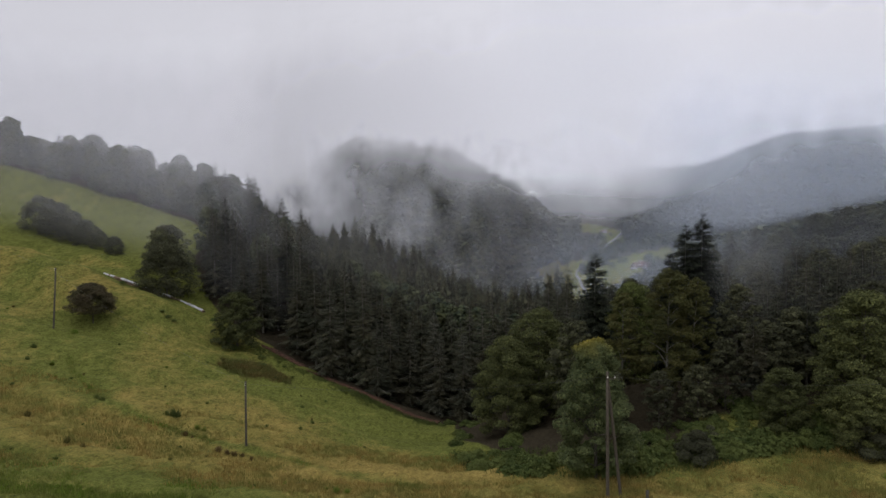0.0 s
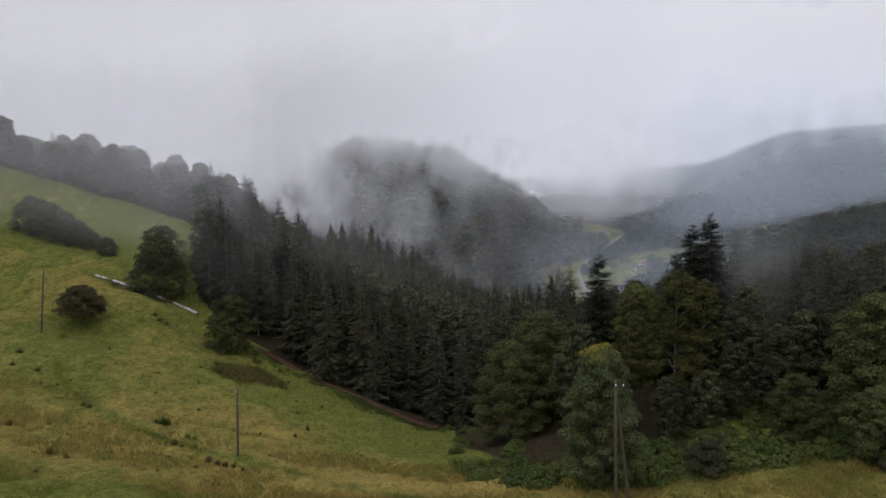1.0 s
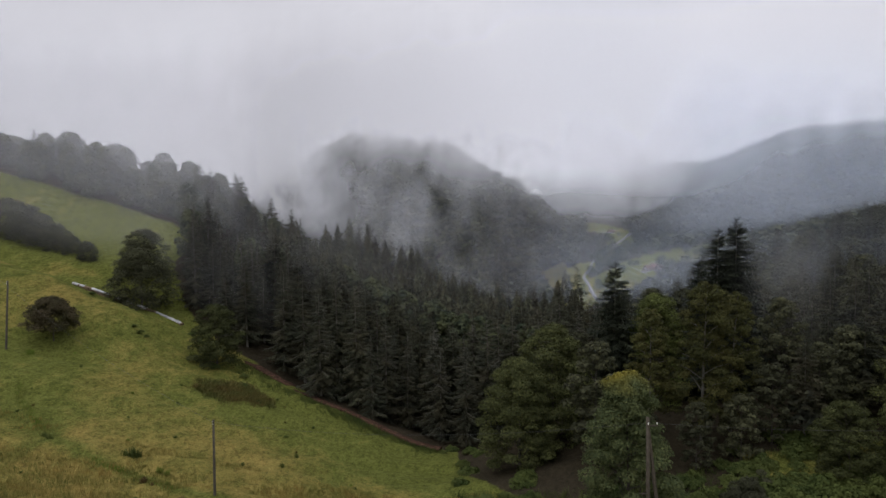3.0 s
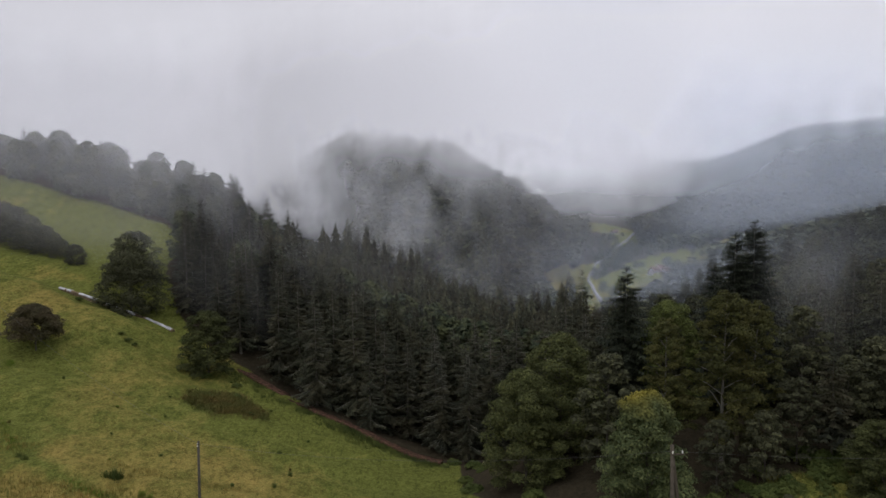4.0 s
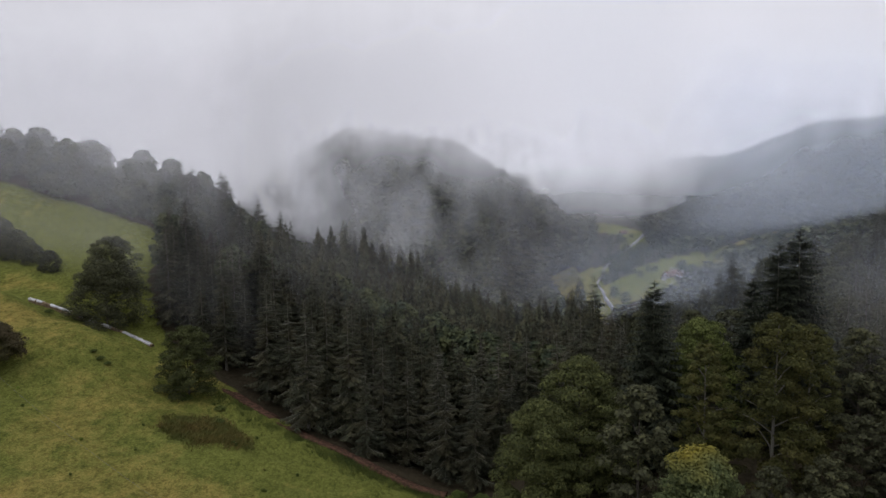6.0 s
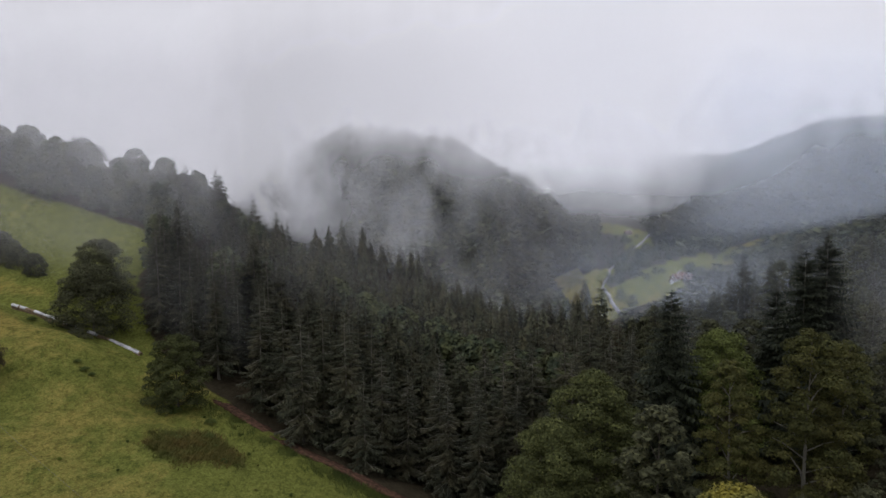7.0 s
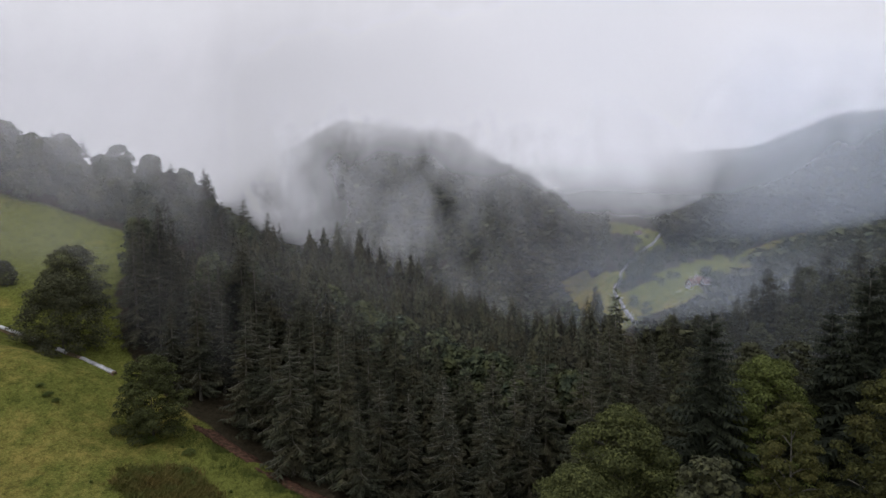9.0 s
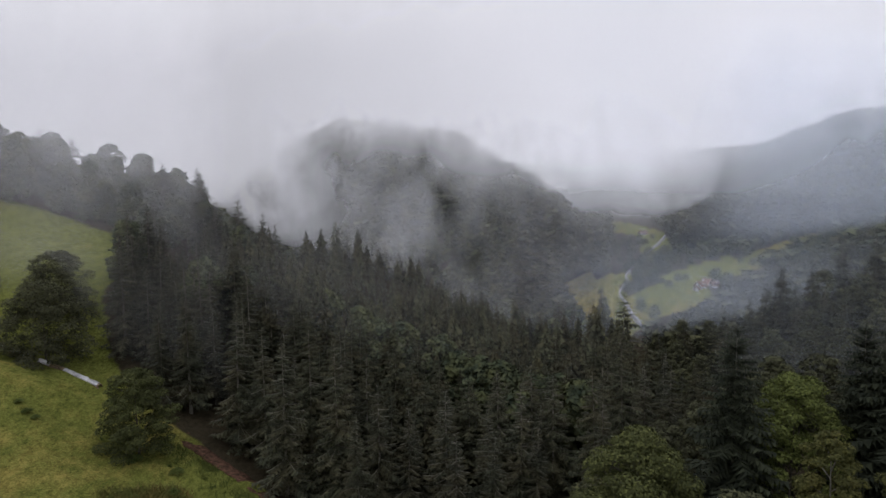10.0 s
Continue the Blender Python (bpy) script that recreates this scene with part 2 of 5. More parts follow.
# ---- the lie of the land: heights on a wide lattice, metres ----
LAT_X = (-220, -130, -85, -45, 0, 28, 60, 110, 200, 320)
LAT_Y = (-80, 40, 85, 125, 165, 210, 245, 275, 340, 500)
LAT_Z = (
    (0, -4, -6, -10, -14, -13, -12, -8, 0, 20),
    (8, -10, -20, -26, -30, -31, -30, -25, -8, 20),
    (8, -13, -24, -33, -37.5, -36.5, -33, -27, -8, 20),
    (4, -9, -22, -34, -45, -38, -29, -23, -8, 20),
    (6, -9, -19.5, -34, -51, -46, -34, -24, -6, 25),
    (24, 1, -5, -28, -43, -46, -34, -22, -2, 30),
    (37, 17, 1, -23, -38, -44, -20, -15, 4, 40),
    (30, 19, 5, -18, -38, -32, -16, -8, 8, 45),
    (20, 6, -4, 4, 10, 6, 4, 6, 20, 50),
    (20, 15, 15, 30, 42, 40, 40, 45, 50, 60),
)
# ridge lines: x, y, height
CENTRE_RIDGE = ((-64, 338, 38), (-45, 332, 46), (2, 332, 40), (38, 326, 19), (60, 306, -2), (66, 292, -16))
FRONT_RIDGE = ((118, 305, 2), (150, 318, 14), (205, 325, 27), (290, 330, 48))
MEADOW_CREST = ((-165, 172, -1.0), (-120, 161, -3.2), (-102, 159, -8.0), (-88, 158, -15.0))
BACK_RIDGE = ((72, 430, -12), (100, 412, 3), (128, 396, 17), (148, 385, 27), (170, 375, 36), (205, 352, 49), (255, 345, 52), (330, 340, 58))


def hermite(knots, vals, q):
    k = np.asarray(knots, float)
    v = np.asarray(vals, float)
    s = np.diff(v, axis=0) / np.diff(k).reshape(-1, *([1] * (v.ndim - 1)))
    m = np.concatenate([s[:1], (s[1:] + s[:-1]) / 2, s[-1:]])
    q = np.clip(q, k[0], k[-1])
    i = np.clip(np.searchsorted(k, q) - 1, 0, len(k) - 2)
    h = k[i + 1] - k[i]
    return i, h, (q - k[i]) / h, v, m


def cubic(a, b, ma, mb, h, u):
    return (2 * u**3 - 3 * u**2 + 1) * a + (u**3 - 2 * u**2 + u) * h * ma + (3 * u**2 - 2 * u**3) * b + (u**3 - u**2) * h * mb


def away(x, y, line):
    """Distance from a line in plan, and the line's own height there."""
    far, tall = [], []
    for a, b in zip(line, line[1:]):
        dx, dy = b[0] - a[0], b[1] - a[1]
        t = np.clip(((x - a[0]) * dx + (y - a[1]) * dy) / (dx * dx + dy * dy), 0, 1)
        d = np.hypot(x - a[0] - t * dx, y - a[1] - t * dy)
        far.append(d)
        tall.append(a[2] + t * (b[2] - a[2]) if len(a) > 2 else np.zeros(np.shape(x)))
    best = np.min(far, axis=0)
    w = np.exp((best - np.array(far)) / 4.0)
    return best, np.sum(w * np.array(tall), axis=0) / np.sum(w, axis=0)


def height(x, y):
    x, y = np.asarray(x, float), np.asarray(y, float)
    table = np.array(LAT_Z, float)
    j, hy, v, _, _ = hermite(LAT_Y, table, y)
    i, hx, u, _, _ = hermite(LAT_X, table.T, x)
    ky, kx = np.array(LAT_Y, float), np.array(LAT_X, float)
    my = np.gradient(table, ky, axis=0)
    mx = np.gradient(table, kx, axis=1)
    mxy = np.gradient(mx, ky, axis=0)
    lo = cubic(table[j, i], table[j, i + 1], mx[j, i], mx[j, i + 1], hx, u)
    hi = cubic(table[j + 1, i], table[j + 1, i + 1], mx[j + 1, i], mx[j + 1, i + 1], hx, u)
    slo = cubic(my[j, i], my[j, i + 1], mxy[j, i], mxy[j, i + 1], hx, u)
    shi = cubic(my[j + 1, i], my[j + 1, i + 1], mxy[j + 1, i], mxy[j + 1, i + 1], hx, u)
    z = cubic(lo, hi, slo, shi, hy, v)
    for line, steep in ((CENTRE_RIDGE, 0.95), (FRONT_RIDGE, 0.55), (BACK_RIDGE, 0.8), (MEADOW_CREST, 0.7)):
        d, h = away(x, y, line)
        r = h - steep * (np.sqrt(d * d + 64) - 8)
        k = 2.5 if line is MEADOW_CREST else 7.0
        z = np.where(np.abs(z - r) < k, np.maximum(z, r) + (k - np.minimum(np.abs(z - r), k)) ** 2 / (4 * k), np.maximum(z, r))
    z = z + 3.0 * np.exp(-((x + 19) / 15) ** 2 - ((y - 147) / 13) ** 2)
    return z


def at_ground(x, y):
    return float(height(x, y))


# ---- mesh tools ----
def quick(name, verts, faces, mats, smooth=False):
    """A mesh from arrays of places and of corners."""
    me = bpy.data.meshes.new(name)
    v, f = np.asarray(verts, np.float32), np.asarray(faces, np.int32)
    me.vertices.add(len(v))
    me.vertices.foreach_set("co", v.ravel())
    me.loops.add(f.size)
    me.loops.foreach_set("vertex_index", f.ravel())
    me.polygons.add(len(f))
    me.polygons.foreach_set("loop_start", np.arange(0, f.size, f.shape[1], dtype=np.int32))
    me.polygons.foreach_set("use_smooth", np.full(len(f), smooth))
    me.update(calc_edges=True)
    for m in mats if isinstance(mats, (list, tuple)) else (mats,):
        me.materials.append(m)
    return me


def soup(name, tris, mat):
    """A mesh of loose triangles, given as an array n x 3 x 3."""
    t = np.asarray(tris, float).reshape(-1, 3)
    return quick(name, t, np.arange(len(t)).reshape(-1, 3), mat)


def part(name, mesh, parent, label=""):
    ob = new(name, mesh)
    ob.parent = parent
    if label:
        tagged(ob, label)
    return ob


def tube_data(path, radii, sides=7):
    """Corners and quads of a tapered tube along a path."""
    p, out, faces = [Vector(q) for q in path], [], []
    for i, c in enumerate(p):
        d = (p[min(i + 1, len(p) - 1)] - p[max(i - 1, 0)]).normalized()
        a = d.orthogonal().normalized()
        b = d.cross(a)
        for k in range(sides):
            w = 2 * math.pi * k / sides
            out.append(c + (a * math.cos(w) + b * math.sin(w)) * radii[i])
    for i in range(len(p) - 1):
        for k in range(sides):
            k2 = (k + 1) % sides
            faces.append((i * sides + k, i * sides + k2, (i + 1) * sides + k2, (i + 1) * sides + k))
    return [tuple(q) for q in out], faces


def tubes(name, runs, mat, smooth=True):
    v, f = [], []
    for path, radii, sides in runs:
        tv, tf = tube_data(path, radii, sides)
        f += [tuple(i + len(v) for i in q) for q in tf]
        v += tv
    return quick(name, v, f, mat, smooth)


def box_mesh(name, lo, hi, mat, bevel=0.0):
    bm = bmesh.new()
    bmesh.ops.create_cube(bm, size=1.0, matrix=Matrix.Translation([(a + b) / 2 for a, b in zip(lo, hi)]) @ Matrix.Diagonal([b - a for a, b in zip(lo, hi)] + [1]))
    if bevel:
        bmesh.ops.bevel(bm, geom=list(bm.edges), offset=bevel, segments=2, affect="EDGES", profile=0.6)
    me = bpy.data.meshes.new(name)
    bm.to_mesh(me)
    bm.free()
    me.materials.append(mat)
    return me


# ---- plan of the cover ----
TRACK = ((-52, 164), (-42, 158.6), (-34, 154.0), (-25, 149.6), (-15, 145.8), (-5, 143), (-1.5, 142.4))
WOOD_FRONT = ((-84, 200), (-74, 184), (-66, 176), (-56, 169.5), (-49, 166), (-42, 162.4), (-34, 157.6), (-25, 153.4), (-15, 149.4), (-5, 146.8), (2, 146.4), (12, 148), (24, 150), (40, 158))
VALLEY_FIELDS = (((49, 278), (53, 236), 7), ((58, 271), (61, 264), 4), ((78, 325), (88, 308), 6), ((88, 308), (83, 288), 6), ((62, 240), (75, 240), 6), ((57, 229), (74, 232), 5), ((78, 250), (101, 262), 7.5), ((108, 264), (138, 275), 4))
CATTLE_PATH = ((-84, 133), (-81.4, 127.3), (-73.2, 114.1), (-61.2, 103.8), (-52.9, 101.2), (-43.6, 97.9), (-32.5, 94.6), (-24.6, 93.8), (-16.2, 88), (-4, 84))
GROVE_FOOT = ((0, 134), (3, 122), (7, 110), (14, 98), (25, 93), (45, 96))
SIDE_WOOD = ((28, 112), (40, 106), (52, 100), (66, 100), (90, 98), (120, 95))


def beyond(x, y, line):
    """How far a place lies past a line that runs along x."""
    return y - np.interp(x, [p[0] for p in line], [p[1] for p in line])


def valley_floor(x, y):
    """Positive on the small fields of the valley."""
    return np.max([1 - away(x, y, (a, b))[0] / r for a, b, r in VALLEY_FIELDS], axis=0)


def upper_meadow(x, y):
    """Positive on the meadow below the upper left wood."""
    edge = np.interp(x, (-190, -157, -120, -104, -90, -80), (243, 238, 236, 232, 226, 200))
    return edge - y


# ---- ground ----
def ground():
    gx = np.concatenate([[-4000, -2500, -1500, -900, -600, -420], np.arange(-320, -130, 8.0), np.arange(-130, 100, 1.4), np.arange(100, 330, 6.0), [420, 600, 900, 1500, 2500, 4000]])
    gy = np.concatenate([[-4000, -2000, -900, -400, -200], np.arange(-100, 44, 8.0), np.arange(44, 185, 1.4), np.arange(185, 420, 4.0), np.arange(420, 540, 20.0), [600, 800, 1200, 2000, 4500]])
    x, y = np.meshgrid(gx, gy)
    z = height(x, y)
    lumps = np.zeros_like(z)
    rs = np.random.RandomState(5)
    for wave, amp in ((23, 0.30), (11, 0.17), (5.2, 0.10), (3.1, 0.06)):
        for _ in range(4):
            a, p = rs.uniform(0, 2 * np.pi), rs.uniform(0, 6.3)
            lumps += amp * np.sin((x * np.cos(a) + y * np.sin(a)) * 2 * np.pi / (wave * rs.uniform(0.8, 1.2)) + p)
    z += lumps * np.where((np.abs(x) < 330) & (y < 420), 0.6, 0)
    nx, ny = len(gx), len(gy)
    i, j = np.meshgrid(np.arange(nx - 1), np.arange(ny - 1))
    a = (j * nx + i).ravel()
    me = quick("ground", np.stack([x.ravel(), y.ravel(), z.ravel()], 1), np.stack([a, a + 1, a + 1 + nx, a + nx], 1), MEADOW, True)
    # cover: how dry the grass is, and where soil lies bare under the woods
    dry = np.full(x.shape, 0.57)
    near_left = np.clip(1.4 * np.exp(-(((x + 46 + 0.3 * (y - 70)) / 26) ** 2 + ((y - 68) / 14) ** 2)), 0, 1)
    dry -= 0.85 * near_left
    hollow = np.exp(-((beyond(x, y, WOOD_FRONT) + 15) / 17) ** 2) * ((x > -45) & (x < 14))
    dry -= 0.72 * hollow
    dry += 0.30 * np.exp(-((y - 84 - 0.15 * (x + 30)) / 10) ** 2) * (x > -90) * (x < 10)
    past_crest = beyond(x, y, ((-190, 180), (-120, 166), (-102, 163), (-88, 162), (-70, 176), (-40, 190)))
    dry -= 0.75 * np.clip(past_crest / 4, 0, 1) * (x < -40)
    dry += 0.85 * np.exp(-(((x + 104) / 12) ** 2 + ((y - 183) / 5) ** 2))
    dry -= 0.25 * (x > 30) * (y > 70)
    dry -= 0.22 * np.clip((y - 98) / 35, 0, 1) * (x > -110) * (x < 20)
    dry -= 0.15 * np.exp(-(((x + 62) / 26) ** 2 + ((y - 140) / 24) ** 2))
    dry -= 0.55 * np.exp(-(away(x, y, CATTLE_PATH)[0] / 1.3) ** 2)
    dry -= 0.35 * np.exp(-((away(x, y, CATTLE_PATH)[0] - 3) / 7) ** 2) * (x < -60)
    dry = np.where((valley_floor(x, y) > 0) & (y > 225), np.where(x > 60, 0.20, 0.40), dry)
    wood = beyond(x, y, WOOD_FRONT)
    soil = np.clip(0.5 + (wood + 2.4) / 2.5, 0, 1) * (x > -84) * (x < 45) * (y < 262)
    soil = np.maximum(soil, np.clip(0.5 + beyond(x, y, SIDE_WOOD) / 4, 0, 1) * (x >= 28))
    soil = np.maximum(soil, np.clip(0.5 + beyond(x, y, GROVE_FOOT) / 4, 0, 1) * (x > 2) * (x < 45) * (y < 160))
    dry -= 0.5 * np.exp(-(((x - 5) / 9) ** 2 + ((y - 108) / 14) ** 2))
    soil = np.maximum(soil, np.clip(0.5 - upper_meadow(x, y) / 4, 0, 1) * (x < -76) * (y > 195))
    soil = np.maximum(soil, (y > 262) * (x > -120) * 1.0)
    soil = np.where((valley_floor(x, y) > 0) & (y > 230), 0.0, soil)
    for name, val in (("dry", dry), ("soil", soil)):
        at = me.attributes.new(name, "FLOAT", "POINT")
        at.data.foreach_set("value", np.clip(val, 0, 1).astype(np.float32).ravel())
    return tagged(new("ground", me), "sloping meadow of green and straw-coloured grass, with soil under the woods", "ground", kind="structure")


ground()


# ---- trees ----
def spruce_meshes(seed, tall, wide, levels, boughs, steps, low=0.10, mat=NEEDLES, sparse=0.0, full=1.0):
    """Trunk, crown and bare branch lines of one spruce: whorls of drooping boughs fringed with narrow hanging twigs."""
    rs = np.random.RandomState(seed)
    lean = rs.uniform(-0.012, 0.012, 2)
    zs = np.linspace(0, tall, 9)
    trunk_path = [(lean[0] * z * z / tall, lean[1] * z * z / tall, z) for z in zs]
    r0 = tall * 0.0125
    trunk = tubes("trunk", [(trunk_path, [max(0.02, r0 * (1 - z / tall) ** 0.9 + (0.12 if z == 0 else 0)) for z in zs], 7)], BARK_PALE)
    tris, sticks = [], []
    down = np.array([0, 0, -1.0])
    for i in range(levels):
        u = min(max((i + rs.uniform(-0.4, 0.4)) / levels, 0), 0.985)
        z0 = tall * (low + (0.985 - low) * u)
        reach = wide * ((1 - u) ** full) * (0.7 + 0.3 * min(1, u / 0.15 + 0.2)) + 0.2
        for k in range(boughs):
            if rs.rand() < sparse * (1 - u):
                continue
            az = 2 * np.pi * (k + rs.uniform(-0.45, 0.45)) / boughs + i * 1.1
            ln = reach * rs.uniform(0.6, 1.18)
            d = np.array([np.cos(az), np.sin(az), 0.0])
            s = np.array([-np.sin(az), np.cos(az), 0.0])
            droop = rs.uniform(0.3, 0.8) * (1 - 0.75 * u)
            q = np.linspace(0.06, 1, steps + 1)
            spine = np.outer(q * ln, d)
            spine[:, 2] = z0 + rs.uniform(-1.1, 1.1) * tall / levels + ln * (0.12 * q - droop * q**1.25 + 0.30 * droop * q**4) + (0.3 * ln * q if u > 0.88 else 0)
            spine[:, 0] += lean[0] * z0 * z0 / tall
            spine[:, 1] += lean[1] * z0 * z0 / tall
            sticks.append(spine)
            step = ln / steps
            for j in range(steps):
                a, b = spine[j], spine[j + 1]
                w = (ln * rs.uniform(0.20, 0.36) * (1 - 0.62 * q[j]) + 0.12) * (0.55 + 0.45 * min(1, q[j] * 3))
                m = a * 0.5 + b * 0.5
                for side in (1, -1):
                    tip = m + s * side * w + d * w * rs.uniform(0.4, 1.0) + down * w * rs.uniform(0.2, 0.6)
                    tris.append((a * 0.8 + b * 0.2, b, tip))
                    tip2 = a + s * side * w * rs.uniform(0.35, 0.75) + d * w * 0.3 + down * w * rs.uniform(0.55, 1.15)
                    tris.append((a, a * 0.5 + b * 0.5, tip2))
                if j % 2:
                    tris.append((a, m, m + down * w * rs.uniform(0.7, 1.4) + s * rs.uniform(-0.3, 0.3) * w))
            tris.append((spine[-2] + s * 0.10, spine[-2] - s * 0.10, spine[-1] + d * 0.3 * step * rs.uniform(0.5, 1.4)))
    lead = np.array([trunk_path[-1][0], trunk_path[-1][1], tall])
    for k in range(5):
        a = 2 * np.pi * k / 5
        tris.append((lead + (0.10 * np.cos(a), 0.10 * np.sin(a), -1.1), lead + (-0.10 * np.sin(a), 0.10 * np.cos(a), -1.1), lead + (0, 0, 0.4)))
    crown = soup("crown", tris, mat)
    v, f = [], []
    for sp in sticks:
        if rs.rand() < 0.55:
            continue
        for j in range(0, len(sp), 2):
            r = 0.05 * (1 - 0.8 * j / len(sp))
            p = sp[j] + (0, 0, 0.06)
            v += [p + (0, 0, r), p - (r, r, r), p + (r, -r, -r)]
        m = (len(sp) + 1) // 2
        n = len(v) - 3 * m
        for j in range(m - 1):
            for c in range(3):
                f.append((n + 3 * j + c, n + 3 * j + (c + 1) % 3, n + 3 * j + 3 + (c + 1) % 3, n + 3 * j + 3 + c))
    return trunk, crown, quick("branchwork", v, f, BARK_PALE)


def leaf_cloud(rs, centres, radii, count, size, squash=0.8, tri=False):
    """Leaf sprays lying over the outside of many small clumps: rhombs of two triangles."""
    c, r = np.asarray(centres), np.asarray(radii)
    pick = rs.choice(len(c), count, p=r**2 / np.sum(r**2))
    d = rs.normal(size=(count, 3))
    d /= np.linalg.norm(d, axis=1)[:, None]
    d[:, 2] = np.where(rs.rand(count) < 0.7, np.abs(d[:, 2]), d[:, 2])
    p = c[pick] + d * (r[pick] * rs.uniform(0.62, 1.06, count) ** 0.7)[:, None] * (1, 1, squash)
    nrm = d + rs.normal(scale=0.4, size=d.shape)
    nrm[:, 2] += 0.45
    nrm /= np.linalg.norm(nrm, axis=1)[:, None]
    t = np.cross(nrm, rs.normal(size=d.shape))
    t /= np.linalg.norm(t, axis=1)[:, None]
    b = np.cross(nrm, t)
    s = (size * rs.uniform(0.55, 1.35, count))[:, None]
    if tri:
        v = np.stack([p - t * s, p + b * s * 1.1 - nrm * s * 0.2, p + t * s], 1)
        return v.reshape(-1, 3), np.arange(count * 3).reshape(-1, 3)
    v = np.stack([p - t * s, p + b * s * 0.62 - nrm * s * 0.18, p + t * s, p - b * s * 0.62 - nrm * s * 0.18], 1)
    return v.reshape(-1, 3), np.arange(count * 4).reshape(-1, 4)


def leafy_meshes(seed, tall, wide, mat, clear=0.15, clumps=46, leaves=5200, size=0.34, bark_mat=BARK, cone=0.0, tri=False, pad=(0.075, 0.15)):
    """Trunk with limbs, and a crown of leaf clumps, of one broadleaved tree."""
    rs = np.random.RandomState(seed)
    r0 = tall * 0.012
    runs = []
    bend = rs.uniform(-0.05, 0.05, 2) * tall
    spine = [(bend[0] * q * q, bend[1] * q * q, tall * 0.86 * q) for q in np.linspace(0, 1, 7)]
    runs.append((spine, [r0 * (1.35 if i == 0 else 1) * (1 - 0.86 * i / 6) for i in range(7)], 8))
    cs, rr = [], []
    lo = tall * clear
    for i in range(clumps):
        u = (i + rs.rand()) / clumps
        z = lo + (tall - lo) * u
        belly = (1 - cone) * math.sqrt(max(0.02, 1 - ((u - 0.38) / 0.625) ** 2)) + cone * (1.08 - u) * min(1, 0.5 + 3 * u)
        a, q = i * 2.4 + rs.uniform(-0.5, 0.5), rs.uniform(0.5, 1.0)
        rad = wide * 0.5 * belly * q
        k = wide * rs.uniform(*pad)
        cs.append((rad * math.cos(a) + bend[0] * u, rad * math.sin(a) + bend[1] * u, z - k * (0.2 + 0.5 * u)))
        rr.append(k)
    cs.append((bend[0], bend[1], tall * 0.55))
    rr.append(wide * 0.26)
    for i in range(0, clumps, 4):
        x, y, z = cs[i]
        z1 = max(tall * clear * 0.7, z - 0.35 * math.hypot(x, y) - 0.8)
        q = min(1, z1 / (tall * 0.86))
        s = (bend[0] * q * q, bend[1] * q * q, z1)
        m = ((s[0] + x) / 2, (s[1] + y) / 2, (z1 + z) / 2 + 0.3)
        runs.append(([s, m, (x, y, z)], [r0 * 0.42 * (1 - q * 0.5), r0 * 0.28, 0.03], 5))
    v, f = leaf_cloud(rs, cs, rr, leaves, size, 0.62 if pad[1] < 0.17 else 0.85, tri)
    return tubes("trunk", runs, bark_mat), quick("crown", v, f, mat)


def tree(name, meshes, x, y, turn=0.0, scale=1.0, label="", group="", lift=0.0, tilt=0.0):
    root = new(name)
    root.matrix_world = pose(x, y, at_ground(x, y) - 0.25 + lift, tilt, 0, turn) @ Matrix.Diagonal((scale, scale, scale, 1))
    for n, me in zip(("trunk", "crown", "branchwork"), meshes):
        ob = part(n, me, root)
        if n == "branchwork":
            tagged(ob, "pale bare branch lines", kind="stuff")
    return tagged(root, label, "tree", group)


SPRUCES = [spruce_meshes(11 + i, tall, wide, 30, 9, 6, low, NEEDLES, sp, full) for i, (tall, wide, low, sp, full) in enumerate(((30, 6.0, 0.04, 0.3, 0.85), (28, 5.2, 0.08, 0.25, 0.95), (31, 6.6, 0.03, 0.35, 0.8), (27, 5.4, 0.10, 0.3, 1.0)))]
SPRUCES_MID = [spruce_meshes(31 + i, tall, wide, 24, 7, 3, 0.25, NEEDLES, 0.1, full)[:2] for i, (tall, wide, full) in enumerate(((28, 6.2, 0.74), (25, 5.4, 0.85), (30, 6.6, 0.70)))]
FIRS = [spruce_meshes(51 + i, tall, wide, 44, 11, 6, 0.05, NEEDLES_DARK, 0.0, 0.62) for i, (tall, wide) in enumerate(((27, 6.2), (30, 6.8)))]

rs = np.random.RandomState(3)


def wood_spots(step, near, far):
    """Scattered places in the spruce wood, from the edge inwards."""
    out = []
    for gy_ in np.arange(150, 263, step):
        for gx_ in np.arange(-88, 46, step):
            px_, py_ = gx_ + rs.uniform(-0.46, 0.46) * step, gy_ + rs.uniform(-0.46, 0.46) * step
            past = float(beyond(px_, py_, WOOD_FRONT))
            right = np.interp(py_, (150, 190, 220, 232, 246, 262), (34, 52, 55, 44, 30, 14))
            left = np.interp(py_, (150, 200, 225, 245, 262), (-88, -80, -66, -54, -46))
            if near < past <= far and left < px_ < right:
                out.append((past, px_, py_))
    return sorted(out)


